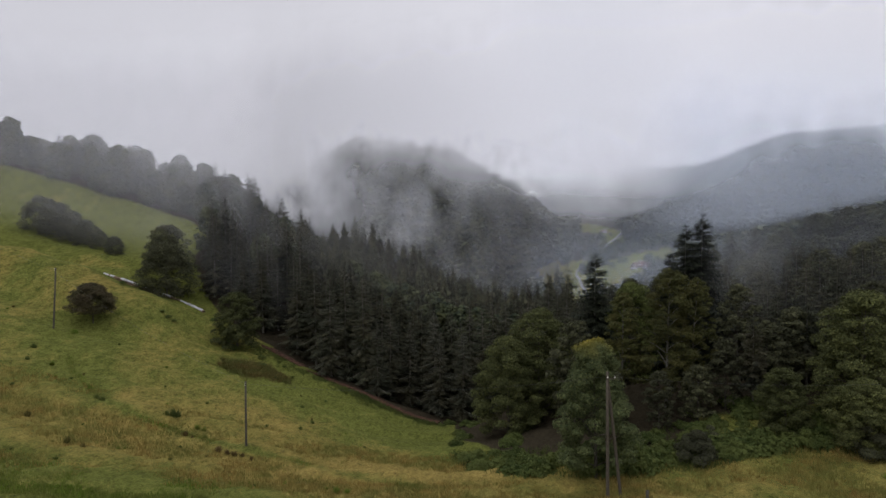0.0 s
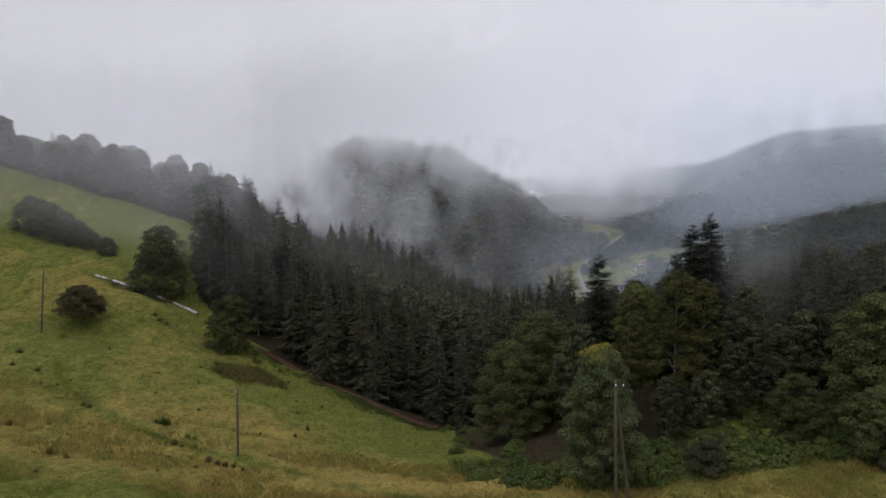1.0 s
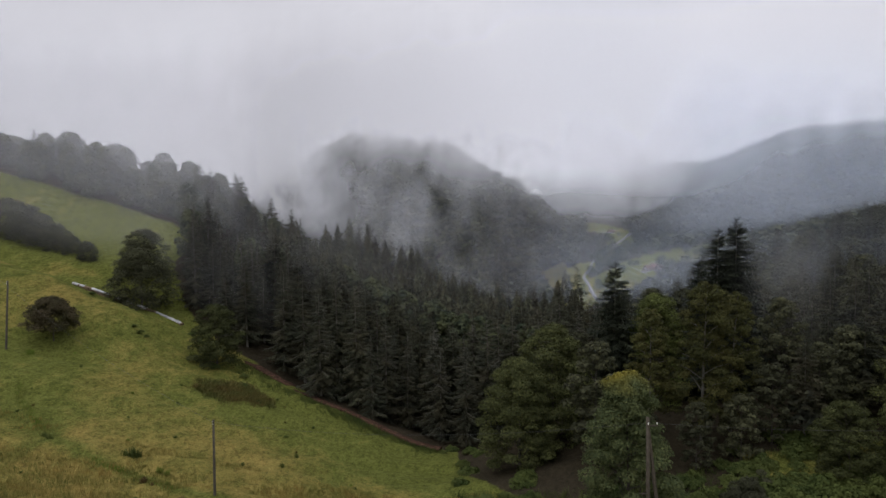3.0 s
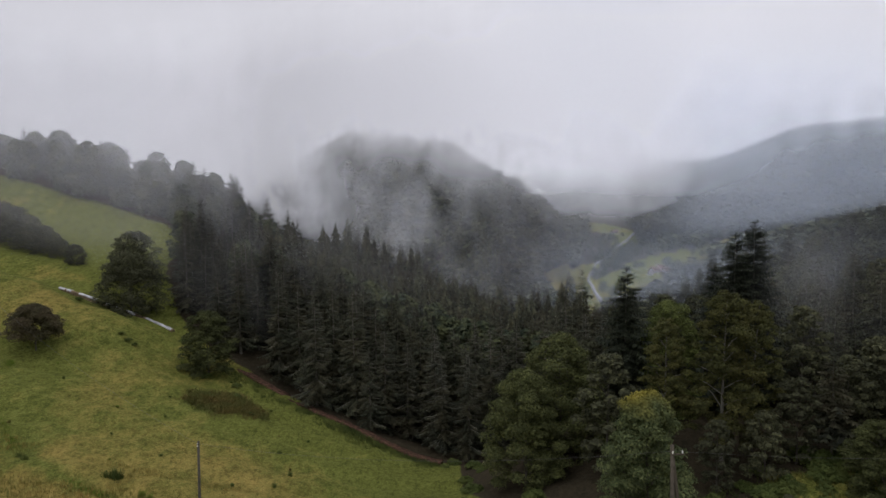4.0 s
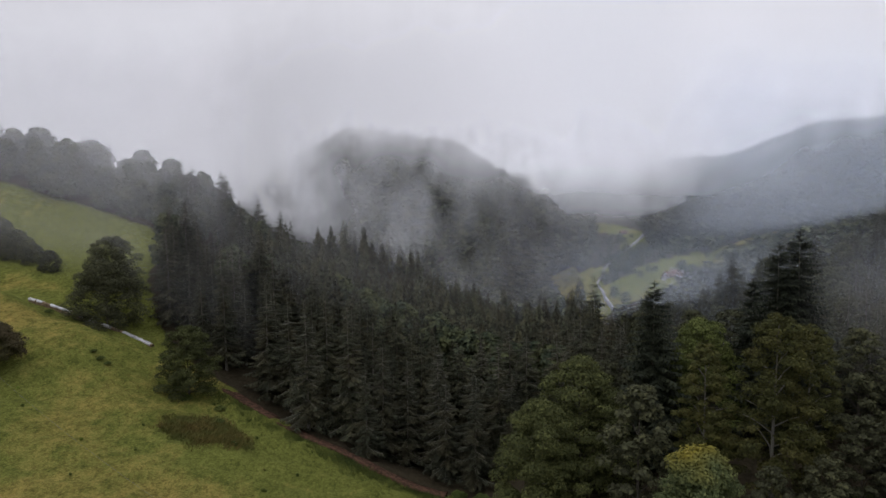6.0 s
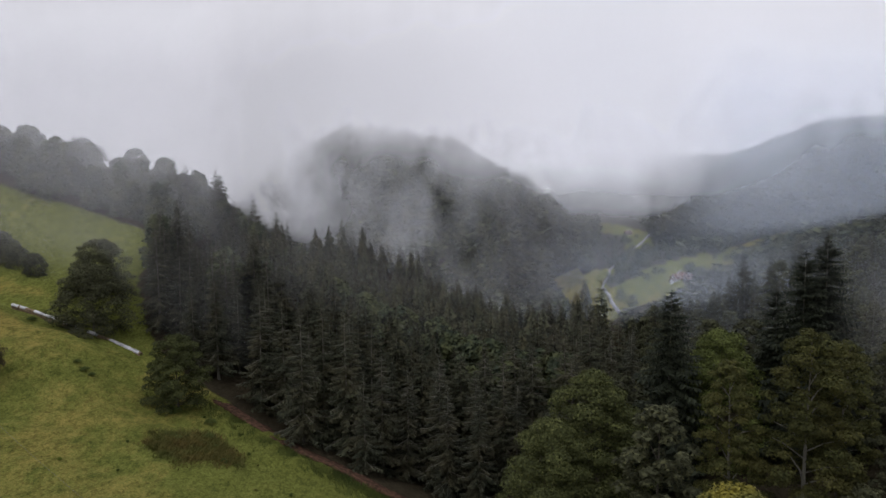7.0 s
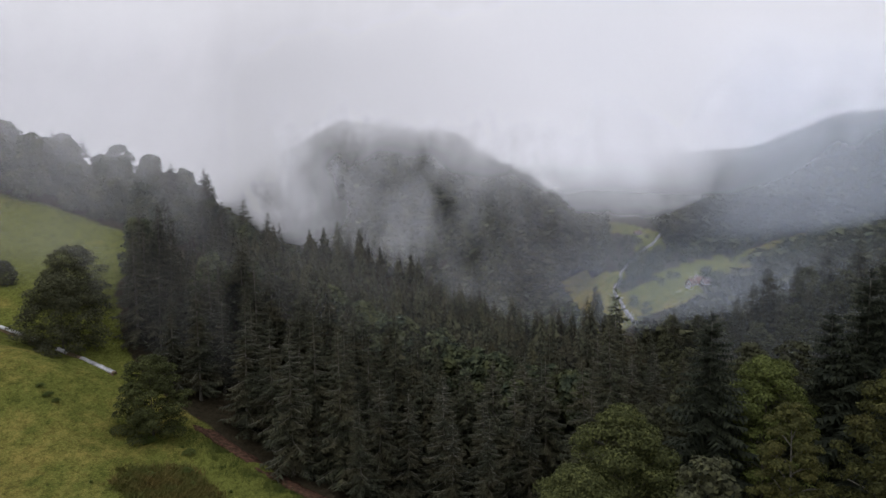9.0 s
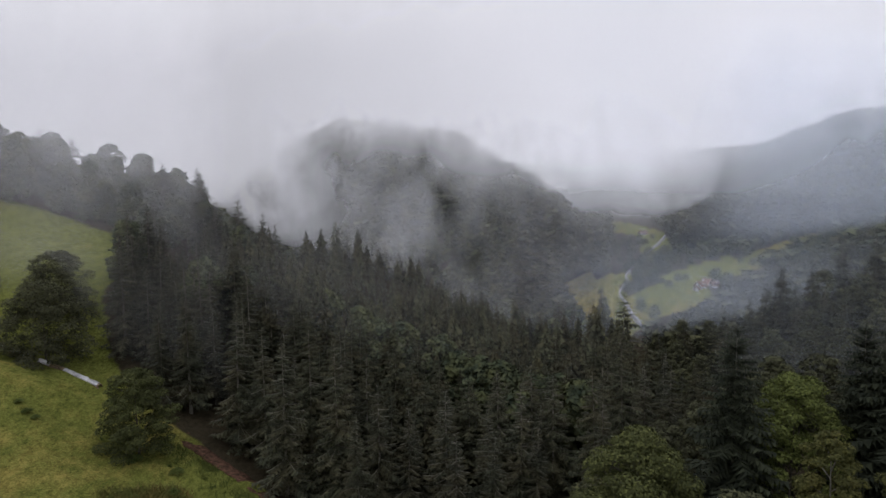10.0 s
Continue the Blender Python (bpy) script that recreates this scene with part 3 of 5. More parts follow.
FRONT = "tall dark green spruce with pale drooping branches at the wood's edge"
INNER = "dark green spruce standing close among others in the wood"
for n, (past, px_, py_) in enumerate(wood_spots(7.2, 0, 24)):
    tree("spruce_tree", SPRUCES[rs.randint(4)], px_, py_, rs.uniform(0, 360), rs.uniform(0.72, 1.06) * (0.80 if px_ < -58 else 1), FRONT if past < 5 else INNER, "spruces of the plantation", tilt=rs.uniform(-1.5, 1.5))
for past, px_, py_ in wood_spots(6.4, 3, 30):
    if px_ < -52:
        tree("spruce_tree", SPRUCES_MID[rs.randint(3)], px_, py_, rs.uniform(0, 360), rs.uniform(0.48, 0.72), INNER, "spruces of the plantation", tilt=rs.uniform(-1.5, 1.5))
for n, (past, px_, py_) in enumerate(wood_spots(6.2, 24, 48)):
    tree("spruce_tree", SPRUCES_MID[rs.randint(3)], px_, py_, rs.uniform(0, 360), rs.uniform(0.64, 1.02) * (0.76 if px_ < -58 else 1), INNER, "spruces of the plantation", tilt=rs.uniform(-1.5, 1.5))
far_spruces = [(px_, py_, rs.uniform(0.74, 1.0) * (1 - 0.16 * min(1, max(0, (py_ - 190) / 60))), rs.uniform(0, 6.3)) for past, px_, py_ in wood_spots(4.4, 48, 200)]


def small_spruce(rs, tall, wide, count=56, low=0.5):
    """A far spruce seen from above its neighbours: a ragged cone of narrow hanging boughs."""
    out = []
    for i in range(count):
        q = i / count
        u = low + (0.985 - low) * (q ** 0.8)
        ln = (wide * ((1.0 - u) / (1 - low)) ** 0.76 + 0.2) * rs.uniform(0.6, 1.25)
        a = i * 2.4 + rs.uniform(-0.4, 0.4)
        d, s = np.array([np.cos(a), np.sin(a), 0]), np.array([-np.sin(a), np.cos(a), 0])
        z = np.array([0, 0, tall * u + rs.uniform(-0.3, 0.3)])
        dip = rs.uniform(0.4, 1.0) * ln
        for side in (1, -1):
            out.append((z + d * ln * 0.15 + (0, 0, 0.2), z + d * ln * 0.6 + s * side * ln * rs.uniform(0.2, 0.36) - (0, 0, dip * 0.95), z + d * ln - (0, 0, dip * 0.7)))
    for k in range(3):
        a = 2.1 * k
        out.append(((0.14 * np.cos(a), 0.14 * np.sin(a), tall * 0.94), (0.14 * np.cos(a + 1.5), 0.14 * np.sin(a + 1.5), tall * 0.94), (0, 0, tall * 1.03)))
    return np.array(out)


def merged(name, kinds, placed, mat, label, category):
    """Many small trees of a far wood in one sheet of triangles."""
    out = []
    for x, y, s, a in placed:
        t = kinds[int(a * 97) % len(kinds)].reshape(-1, 3) * s
        c, q = math.cos(a), math.sin(a)
        t = np.stack([t[:, 0] * c - t[:, 1] * q + x, t[:, 0] * q + t[:, 1] * c + y, t[:, 2]], 1)
        out.append(t)
    zs = height(np.array([p[0] for p in placed]), np.array([p[1] for p in placed])) - 0.3
    for t, z in zip(out, zs):
        t[:, 2] += z
    me = soup(name, np.concatenate(out), mat)
    tones = np.random.RandomState(len(placed)).uniform(-0.28, 0.28, len(placed))
    me.attributes.new("tree_tone", "FLOAT", "POINT").data.foreach_set("value", np.repeat(tones, [len(t) for t in out]).astype(np.float32))
    return tagged(new(name, me), label, category, kind="stuff")


SMALL = [small_spruce(rs, t, w, 84) for t, w in ((27, 3.9), (26, 3.5), (28.5, 4.2), (24.5, 3.9), (22.5, 3.4))]
merged("spruce_wood", SMALL, far_spruces, NEEDLES, "dense dark spruce wood covering the ridge behind the edge trees", "forest")


def tuft_tree(rs, tall, wide, n):
    """A small far tree: a trunkless dome of leaf tufts with an uneven outline."""
    out = []
    for _ in range(n):
        u = rs.rand()
        a = rs.uniform(0, 2 * np.pi)
        r = wide * 0.5 * math.sqrt(max(0.05, 1 - ((u - 0.4) / 0.62) ** 2)) * rs.uniform(0.6, 1.05)
        p = np.array([r * math.cos(a), r * math.sin(a), tall * (0.12 + 0.88 * u)])
        e = rs.normal(size=(3, 3)) * wide * 0.21
        e[:, 2] *= 0.8
        out.append(p + e)
    return np.array(out)


domes = [tuft_tree(rs, t, w, 26) for t, w in ((4.6, 4.0), (4.0, 3.6), (5.4, 3.8), (3.6, 3.9), (5.0, 4.4))]
spikes = [small_spruce(rs, 6.4, 1.1, 14, 0.25), small_spruce(rs, 5.6, 1.0, 14, 0.25)]


def far_wood(name, x0, x1, y0, y1, count, seed, ok, kinds, mat, label):
    r = np.random.RandomState(seed)
    xs, ys = r.uniform(x0, x1, count * 4), r.uniform(y0, y1, count * 4)
    keep = ok(xs, ys)
    placed = [(x, y, r.uniform(0.7, 1.3), r.uniform(0, 6.3)) for x, y in zip(xs[keep][:count], ys[keep][:count])]
    return merged(name, kinds, placed, mat, label, "forest")


def on_centre(x, y):
    return (x < np.interp(y, (240, 262, 280, 300, 330, 350), (47, 53, 59, 68, 78, 84))) & (away(x, y, CENTRE_RIDGE)[0] < 90) & (valley_floor(x, y) < 0.05) & (y > 240) & (y < 350) & ~((x < np.interp(y, (225, 245, 262), (38, 30, 14)) - 3) & (y < 262) & (x > -54)) & ~((x < -58) & (y < 262))


def on_right(x, y):
    return (valley_floor(x, y) < 0.0) & (x > 84 + 0.12 * (y - 250)) & (y > np.interp(x, (60, 110, 150, 200, 330), (300, 252, 240, 235, 230)))


far_wood("hillside_wood", -120, 75, 240, 350, 6200, 8, on_centre, domes + spikes[:1], LEAVES_FAR, "mixed wood covering the steep hill in mist")
far_wood("mountainside_wood", 80, 330, 230, 400, 6000, 9, on_right, domes + spikes, LEAVES_FAR, "blue-green mixed wood on the far mountainside")
far_wood("hill_foot_wood", 4, 44, 254, 300, 1500, 14, on_centre, domes, LEAVES_FAR, "grey-green wood at the foot of the steep hill")
far_wood("valley_edge_wood", 50, 190, 195, 285, 2600, 12, lambda x, y: (valley_floor(x, y) < 0) & (x > 56) & (y < np.interp(x, (57, 63, 76, 94, 123, 140, 190), (224, 225, 229, 241, 252, 261, 270))), domes + spikes * 2, LEAVES_DARK, "dark mixed wood above the valley fields")
far_wood("valley_head_wood", -60, 200, 350, 470, 2200, 10, lambda x, y: (valley_floor(x, y) < 0) & (y > 352), domes, LEAVES_FAR, "far wood fading into mist at the valley's head")

# ---- broadleaved trees ----
BIG_LEAFY = leafy_meshes(101, 22, 16, LEAVES, 0.03, 110, 42000, 0.19, BARK, 0.25, True)
GREEN_LEAFY = leafy_meshes(111, 23, 15, LEAVES_BRIGHT, 0.05, 90, 30000, 0.2, BARK, 0.2, True)
MAPLE = leafy_meshes(102, 20.5, 13.0, LEAVES_YELLOW, 0.12, 100, 38000, 0.165, BARK, 0.6, True)
ASH = leafy_meshes(103, 27, 11, LEAVES_OLIVE, 0.14, 96, 26000, 0.17, BARK_PALE, 0.2, True)
ASH_B = leafy_meshes(104, 25, 9, LEAVES_OLIVE, 0.26, 74, 18000, 0.17, BARK_PALE, 0.25, True)
ROUND_DARK = leafy_meshes(105, 10.2, 11.5, LEAVES_RED, 0.3, 90, 26000, 0.15, BARK, 0.5, True)
ROUND = leafy_meshes(106, 14.5, 11.5, LEAVES, 0.07, 90, 28000, 0.165, BARK, 0.2, True)
OVAL = leafy_meshes(107, 20, 19, LEAVES_DARK, 0.02, 110, 30000, 0.22, BARK, 0.0, True, (0.08, 0.15))
SMALL_TREE = leafy_meshes(109, 15, 12, LEAVES_FAR, 0.05, 30, 500, 0.95, BARK, 0.0, True, (0.14, 0.22))
HEDGE_TREE = leafy_meshes(108, 14.5, 13.5, LEAVES_DARK, 0.03, 70, 11000, 0.27, BARK, 0.0, True, (0.09, 0.17))
WOODLAND = [leafy_meshes(110 + i, t, w, LEAVES_FAR, 0.03, 44, 4400, 0.52, BARK, 0.35, True, (0.12, 0.21)) for i, (t, w) in enumerate(((17, 11), (15, 10), (19, 12)))]
DARK_WOOD = [leafy_meshes(120 + i, t, w, LEAVES_DARK, 0.14, 56, 5000, 0.36, BARK, 0.15, True) for i, (t, w) in enumerate(((22, 11), (19, 12), (25, 12)))]

tree("maple_tree", BIG_LEAFY, 13.0, 119, 20, 0.92, "full green maple at the foot of the meadow", "trees at the meadow's foot")
tree("maple_tree", BIG_LEAFY, 20.5, 127, 140, 1.08, "tall green maple behind the others at the meadow's foot", "trees at the meadow's foot")
tree("maple_tree", GREEN_LEAFY, 41.5, 131, 75, 1.0, "bright green maple standing beside the pointed fir", "trees at the meadow's foot")
tree("maple_tree", MAPLE, 22.2, 86, 60, 1.03, "maple with yellowing top beside the wooden poles", "trees at the meadow's foot")
tree("fir_tree", FIRS[1][:2], 33, 129, 10, 1.06, "dark pointed fir standing above the leafy trees", "trees at the meadow's foot")
tree("ash_tree", ASH, 41, 108, 33, 1.0, "tall ash with olive and browning leaves", "trees at the meadow's foot")
tree("ash_tree", ASH_B, 34, 112, 200, 0.95, "slender ash with a bare lower trunk", "trees at the meadow's foot")
tree("ash_tree", ASH_B, 46.5, 110, 90, 0.95, "ash with brownish leaves beside the tall one", "trees at the meadow's foot")
for i, (x, y, s) in enumerate(((51.2, 125, 1.06), (55.2, 126, 1.10), (50.0, 129.5, 0.98))):
    tree("fir_tree", FIRS[1 - i // 2][:2], x, y, 70 * i, s, "dark fir in a close group of three on the slope", "group of firs")
for x, y, k, s in ((24.5, 111, 0, 0.95), (44, 140, 2, 0.95), (38, 147, 1, 1.0), (52, 141, 0, 0.95), (61, 135, 1, 0.9), (29, 104, 1, 0.62), (37, 101, 0, 0.5), (44, 101.5, 1, 0.55), (50, 104, 0, 0.6), (57, 104, 2, 0.6), (64, 108, 1, 0.8), (28, 138, 0, 0.9), (17, 136, 1, 0.85), (58, 116, 2, 0.75), (70, 101, 0, 0.8)):
    tree("woodland_tree", DARK_WOOD[k], x, y, x * 29, s, "dark leafy tree filling the wood below the firs", "trees at the meadow's foot")
tree("round_tree", ROUND, 54.5, 93, 0, 0.75, "low round olive-green tree at the edge of the wood", "trees at the meadow's foot")
tree("maple_tree", BIG_LEAFY, 66, 92, 250, 1.0, "large leafy tree with yellow-green crown at the edge", "trees at the meadow's foot")
tree("thorn_tree", ROUND, 60.5, 84, 120, 0.78, "dense dark thorn tree standing in the meadow", "trees at the meadow's foot")

tree("lone_tree", ROUND_DARK, -84, 140, 0, 1.0, "low round tree with dark reddish leaves alone on the meadow", "")
tree("lone_tree", ROUND, -55.0, 155, 0, 1.06, "round leafy tree at the meadow's edge before the spruces", "")
tree("linden_tree", OVAL, -81.5, 172.5, 0, 0.84, "broad dark linden beside the covered wood stacks", "lindens")
tree("linden_tree", OVAL, -88, 188, 130, 0.72, "broad dark linden behind the first", "lindens")
for x, y, s in ((-140, 204.5, 0.86), (-133.5, 203, 0.82), (-127, 200.5, 0.72), (-120.5, 198, 0.6), (-114.5, 195.5, 0.45)):
    tree("hedge_tree", HEDGE_TREE, x, y, x * 7, s, "dark rounded tree of the hedge between the meadows", "hedge trees")
tree("hedge_tree", HEDGE_TREE, -107, 191.5, 40, 0.42, "small single tree below the upper meadow", "hedge trees")

rs = np.random.RandomState(17)
n = 0
for gy_ in np.arange(200, 300, 7.5):
    for gx_ in np.arange(-215, -55, 7.5):
        x, y = gx_ + rs.uniform(-2.5, 2.5), gy_ + rs.uniform(-2.5, 2.5)
        past = -float(upper_meadow(x, y))
        if 0.5 < past < (36 if x < -112 else 52) and x < -47 and not (x > -80 and y < 232) and not (x > -58 and y < 244) and abs(x) < 0.78 * y + 12:
            big = float(np.interp(x, (-190, -135, -100, -72, -50), (1.15, 1.05, 1.0, 1.35, 1.45)))
            if rs.rand() < (0.15 if x < -95 else 0.35):
                tree("spruce_tree", SPRUCES_MID[n % 3], x, y, rs.uniform(0, 360), big * rs.uniform(0.5, 0.68), "grey-green spruce in the misty upper wood", "trees of the upper wood")
            else:
                tree("woodland_tree", WOODLAND[n % 3], x, y, rs.uniform(0, 360), big * rs.uniform(0.55, 1.05), "grey-green leafy tree in the misty upper wood", "trees of the upper wood")
            n += 1

n = 0
for gy_ in np.arange(98, 215, 7.0):
    for gx_ in np.arange(26, 175, 7.0):
        x, y = gx_ + rs.uniform(-2.5, 2.5), gy_ + rs.uniform(-2.5, 2.5)
        if beyond(x, y, SIDE_WOOD) < 2 or x > 0.80 * y + 8 or x < 34 + 0.1 * (y - 100):
            continue
        if min(math.hypot(x - a, y - b) for a, b in ((33, 129), (41, 108), (34, 112), (46.5, 110), (51, 125), (54.5, 126), (48, 129))) < 5:
            continue
        if x < 50 + 0.42 * (y - 100) and y < 150:
            continue
        low = float(np.interp(x, (55, 80, 105, 130), (0.66, 0.76, 0.88, 1.0))) if y > 148 else float(np.interp(x, (60, 90), (0.8, 1.0)))
        if rs.rand() < 0.66:
            tree("spruce_tree", SPRUCES_MID[n % 3], x, y, rs.uniform(0, 360), low * rs.uniform(0.62, 0.92), "dark spruce in the mixed wood on the slope", "trees of the slope wood")
        else:
            tree("woodland_tree", DARK_WOOD[n % 3], x, y, rs.uniform(0, 360), low * rs.uniform(0.7, 1.0), "dark leafy tree in the mixed wood on the slope", "trees of the slope wood")
        n += 1


for x, y, s_ in ((-77.5, 244, 0.86), (-95.5, 248, 0.76), (-92, 250, 0.72), (-66, 247, 0.66), (-62.5, 245, 0.6)):
    tree("spruce_tree", SPRUCES_MID[int(-x) % 3], x, y, x * 23, s_, "tall pointed spruce standing out of the misty upper wood", "trees of the upper wood")

# rounded crowns standing in a band through the spruce wood
for i, (x, y) in enumerate(((-58, 203), (-63, 208), (-55, 214), (-50, 219), (-61, 196), (-24, 209), (-19, 206), (-14, 208), (-4, 203), (1, 199), (6, 196), (11, 193), (18, 187), (22, 184), (-33, 213), (27, 178), (13, 178))):
    tree("woodland_tree", WOODLAND[i % 3], x, y, x * 41, (1.22, 1.4, 1.16)[i % 3] * (0.8 if x < -45 else 1), "grey-green rounded leafy tree among the spruces", "leafy trees in the spruce wood")


# ---- poles and wires ----
def pole(x, y, tall, r, mat, label, lean=(0, 0), arm=False, brace=None):
    root = new("utility_pole")
    root.matrix_world = pose(x, y, at_ground(x, y), lean[0], lean[1], 0)
    part("shaft", tubes("shaft", [([(0, 0, -0.3), (0, 0, tall * 0.5), (0, 0, tall), (0, 0, tall + 0.06)], [r, r * 0.88, r * 0.74, 0.02], 10)], mat), root)
    if arm:
        top_arm = part("crossarm", box_mesh("crossarm", (-0.2, -0.22, tall - 0.95), (1.1, -0.1, tall - 0.8), mat, 0.02), root)
        part("crossarm", box_mesh("crossarm", (-0.9, -0.2, tall * 0.5), (0.2, -0.1, tall * 0.5 + 0.1), mat, 0.02), root)
        for dx in (0.0, 0.95):
            part("insulator", tubes("insulator", [([(dx, -0.16, tall - 0.8), (dx, -0.16, tall - 0.65), (dx, -0.16, tall - 0.5)], [0.05, 0.08, 0.04], 8)], CERAMIC), top_arm, "white ceramic insulator")
    else:
        for dz in (0.25, 0.6):
            part("insulator", tubes("insulator", [([(0.0, -r, tall - dz), (0.0, -r - 0.12, tall - dz + 0.04), (0.0, -r - 0.14, tall - dz + 0.2)], [0.03, 0.05, 0.035], 8)], CERAMIC), root, "small white insulator")
    if brace:
        part("brace", tubes("brace", [([(brace[0], brace[1], -0.4), (brace[0] * 0.5, brace[1] * 0.5, tall * 0.48), (0.05, -0.02, tall * 0.93)], [r * 0.9, r * 0.85, r * 0.7], 9)], mat), root, "leaning brace pole")
    return tagged(root, label, "utility pole", "poles of one line")


P_FAR, P_MID, P_NEAR = (-87.1, 130.4), (-32.8, 95.5), (21.6, 77.5)
pole(*P_FAR, 13.5, 0.20, POLE_WOOD, "dark wooden pole leaning slightly, far up the meadow", (0, 4))
pole(*P_MID, 11.3, 0.20, POLE_WOOD, "straight dark wooden pole standing in the dry meadow", (0, 0.8))
pole(*P_NEAR, 16.8, 0.24, POLE_PALE, "tall pale wooden pole with a brace and short crossarms", (0, 0), True, (1.9, 0.5))


def wire(a, b, sag):
    pts = [(a[0] + (b[0] - a[0]) * q, a[1] + (b[1] - a[1]) * q, a[2] + (b[2] - a[2]) * q - sag * 4 * q * (1 - q)) for q in np.linspace(0, 1, 17)]
    return tagged(new("overhead_wire", tubes("overhead_wire", [(pts, [0.013] * 17, 4)], WIRE)), "thin dark wire sagging between wooden poles", "wire", "wires of the line")


tops = [(*p, at_ground(*p) + h) for p, h in ((P_FAR, 13.2), (P_MID, 11.0), (P_NEAR, 16.2))]
wire((-150, 175, at_ground(-150, 175) + 10), tops[0], 1.2)
wire(tops[0], tops[1], 1.5)
wire(tops[1], tops[2], 1.6)
wire(tops[2], (95, 82, at_ground(95, 82) + 9), 2.0)

# ---- the covered wood stacks along the meadow's far edge ----
def wood_stack(a, b, wide, tall, label, covers=((0, 1),)):
    dx, dy = b[0] - a[0], b[1] - a[1]
    ln, n = math.hypot(dx, dy), 10
    root = new("wood_stack")
    root.location = (a[0], a[1], at_ground(*a))
    s = np.array([-dy, dx]) / ln * wide / 2
    def band(z0, z1, grow, name, mat, wave, q0=0.0, q1=1.0):
        v, f = [], []
        r = np.random.RandomState(int(ln * 10))
        for i in range(n + 1):
            q = q0 + (q1 - q0) * i / n
            x, y = dx * q, dy * q
            g = at_ground(a[0] + x, a[1] + y) - root.location.z
            w = r.uniform(-wave, wave, 2)
            for sx, z in ((-1, z0), (-1, z1 + w[0]), (0, z1 + wave + 0.12), (1, z1 + w[1]), (1, z0)):
                v.append((x + s[0] * sx * grow, y + s[1] * sx * grow, g + z))
        for i in range(n):
            for k in range(5):
                f.append((5 * i + k, 5 * i + (k + 1) % 5, 5 * i + 5 + (k + 1) % 5, 5 * i + 5 + k))
        return part(name, quick(name, v, f, mat), root)
    band(-0.3, tall, 1.0, "logs", LOGS, 0.06)
    for q0, q1 in covers:
        tagged(band(tall - 0.25, tall + 0.03, 1.12, "cover", TARP, 0.09, q0, q1), "pale weathered sheet over the logs")
    for k in range(0, 2 * n, 1):
        q = (k + 0.5) / (2 * n)
        x, y = dx * q, dy * q
        g = at_ground(a[0] + x, a[1] + y) - root.location.z
        for row in range(3):
            c = (x - s[0] * 1.02, y - s[1] * 1.02, g + 0.22 + row * tall / 3.4)
            part("log", tubes("log", [([c, (c[0] - s[0] * 0.12, c[1] - s[1] * 0.12, c[2])], [0.2, 0.17], 7)], LOGS), root)
    return tagged(root, label, "wood stack", "covered wood stacks")


wood_stack((-101, 174.5), (-90, 172.6), 0.85, 0.85, "long low wood stack under a pale sheet beside the linden", ((0.0, 0.16), (0.2, 0.33), (0.52, 1.0)))
wood_stack((-88.2, 172.2), (-83.4, 171.4), 0.85, 0.85, "short wood stack under a pale sheet beneath the linden")
wood_stack((-81.8, 171.0), (-69.4, 169.5), 1.1, 0.9, "wood stack under a pale sheet at the meadow's edge", ((0.0, 0.2), (0.42, 0.97)))


# ---- track, road ----
def ribbon(name, line, wide, mat, lift, label, category, kind="structure"):
    pts = []
    for a, b in zip(line, line[1:]):
        n = max(2, int(math.hypot(b[0] - a[0], b[1] - a[1]) / 1.2))
        pts += [(a[0] + (b[0] - a[0]) * k / n, a[1] + (b[1] - a[1]) * k / n) for k in range(n)]
    pts.append(line[-1][:2])
    r = np.random.RandomState(4)
    p = np.array(pts)
    for _ in range(6):
        p[1:-1] = (p[:-2] + 2 * p[1:-1] + p[2:]) / 4
    d = np.gradient(p, axis=0)
    d /= np.linalg.norm(d, axis=1)[:, None]
    s = np.stack([-d[:, 1], d[:, 0]], 1)
    rows = []
    for q in (-1, -0.9, -0.3, 0.3, 0.9, 1):
        e = p + s * (q * wide / 2 * (1 + r.uniform(-0.35, 0.35, len(p))))[:, None]
        z = height(e[:, 0], e[:, 1]) + (lift if abs(q) < 1 else -0.4)
        rows.append(np.column_stack([e, z]))
    v = np.stack(rows, 1).reshape(-1, 3)
    f = [(6 * i + k, 6 * i + k + 1, 6 * i + 7 + k, 6 * i + 6 + k) for i in range(len(p) - 1) for k in range(5)]
    return tagged(new(name, quick(name, v, f, mat, True)), label, category, kind=kind)


ribbon("forest_track", TRACK, 3.0, LITTER, 0.5, "forest track strewn with reddish-brown leaf litter along the spruces", "track")
ribbon("road", ((57.2, 229), (56.2, 238), (56.7, 244), (56.2, 251), (58, 255), (62.2, 258.5), (62.4, 265), (66, 269), (67.8, 273), (74, 279), (76, 283), (82, 290), (86, 294), (92, 303)), 0.62, ROAD, 0.75, "pale narrow road winding up the valley", "road")


# ---- undergrowth ----
def bush_mesh(seed, wide, tall, mat, leaves, size):
    r = np.random.RandomState(seed)
    cs, rr = [], []
    for i in range(16):
        a, q = i * 2.4, math.sqrt((i + 0.5) / 16)
        k = wide * r.uniform(0.13, 0.2)
        cs.append((wide * 0.42 * q * math.cos(a), wide * 0.42 * q * math.sin(a), max(k * 0.4, tall * (1 - 0.7 * q * q) * r.uniform(0.6, 1.0) - k * 0.6)))
        rr.append(k)
    v, f = leaf_cloud(r, cs, rr, leaves, size, 0.8, True)
    v[:, 2] = np.maximum(v[:, 2], -0.2)
    stems = [([(0, 0, -0.3), (c[0] * 0.5, c[1] * 0.5, c[2] * 0.55), c], [0.06, 0.04, 0.015], 4) for c in cs[::3]]
    return quick("leaves", v, f, mat), tubes("stems", stems, BARK)


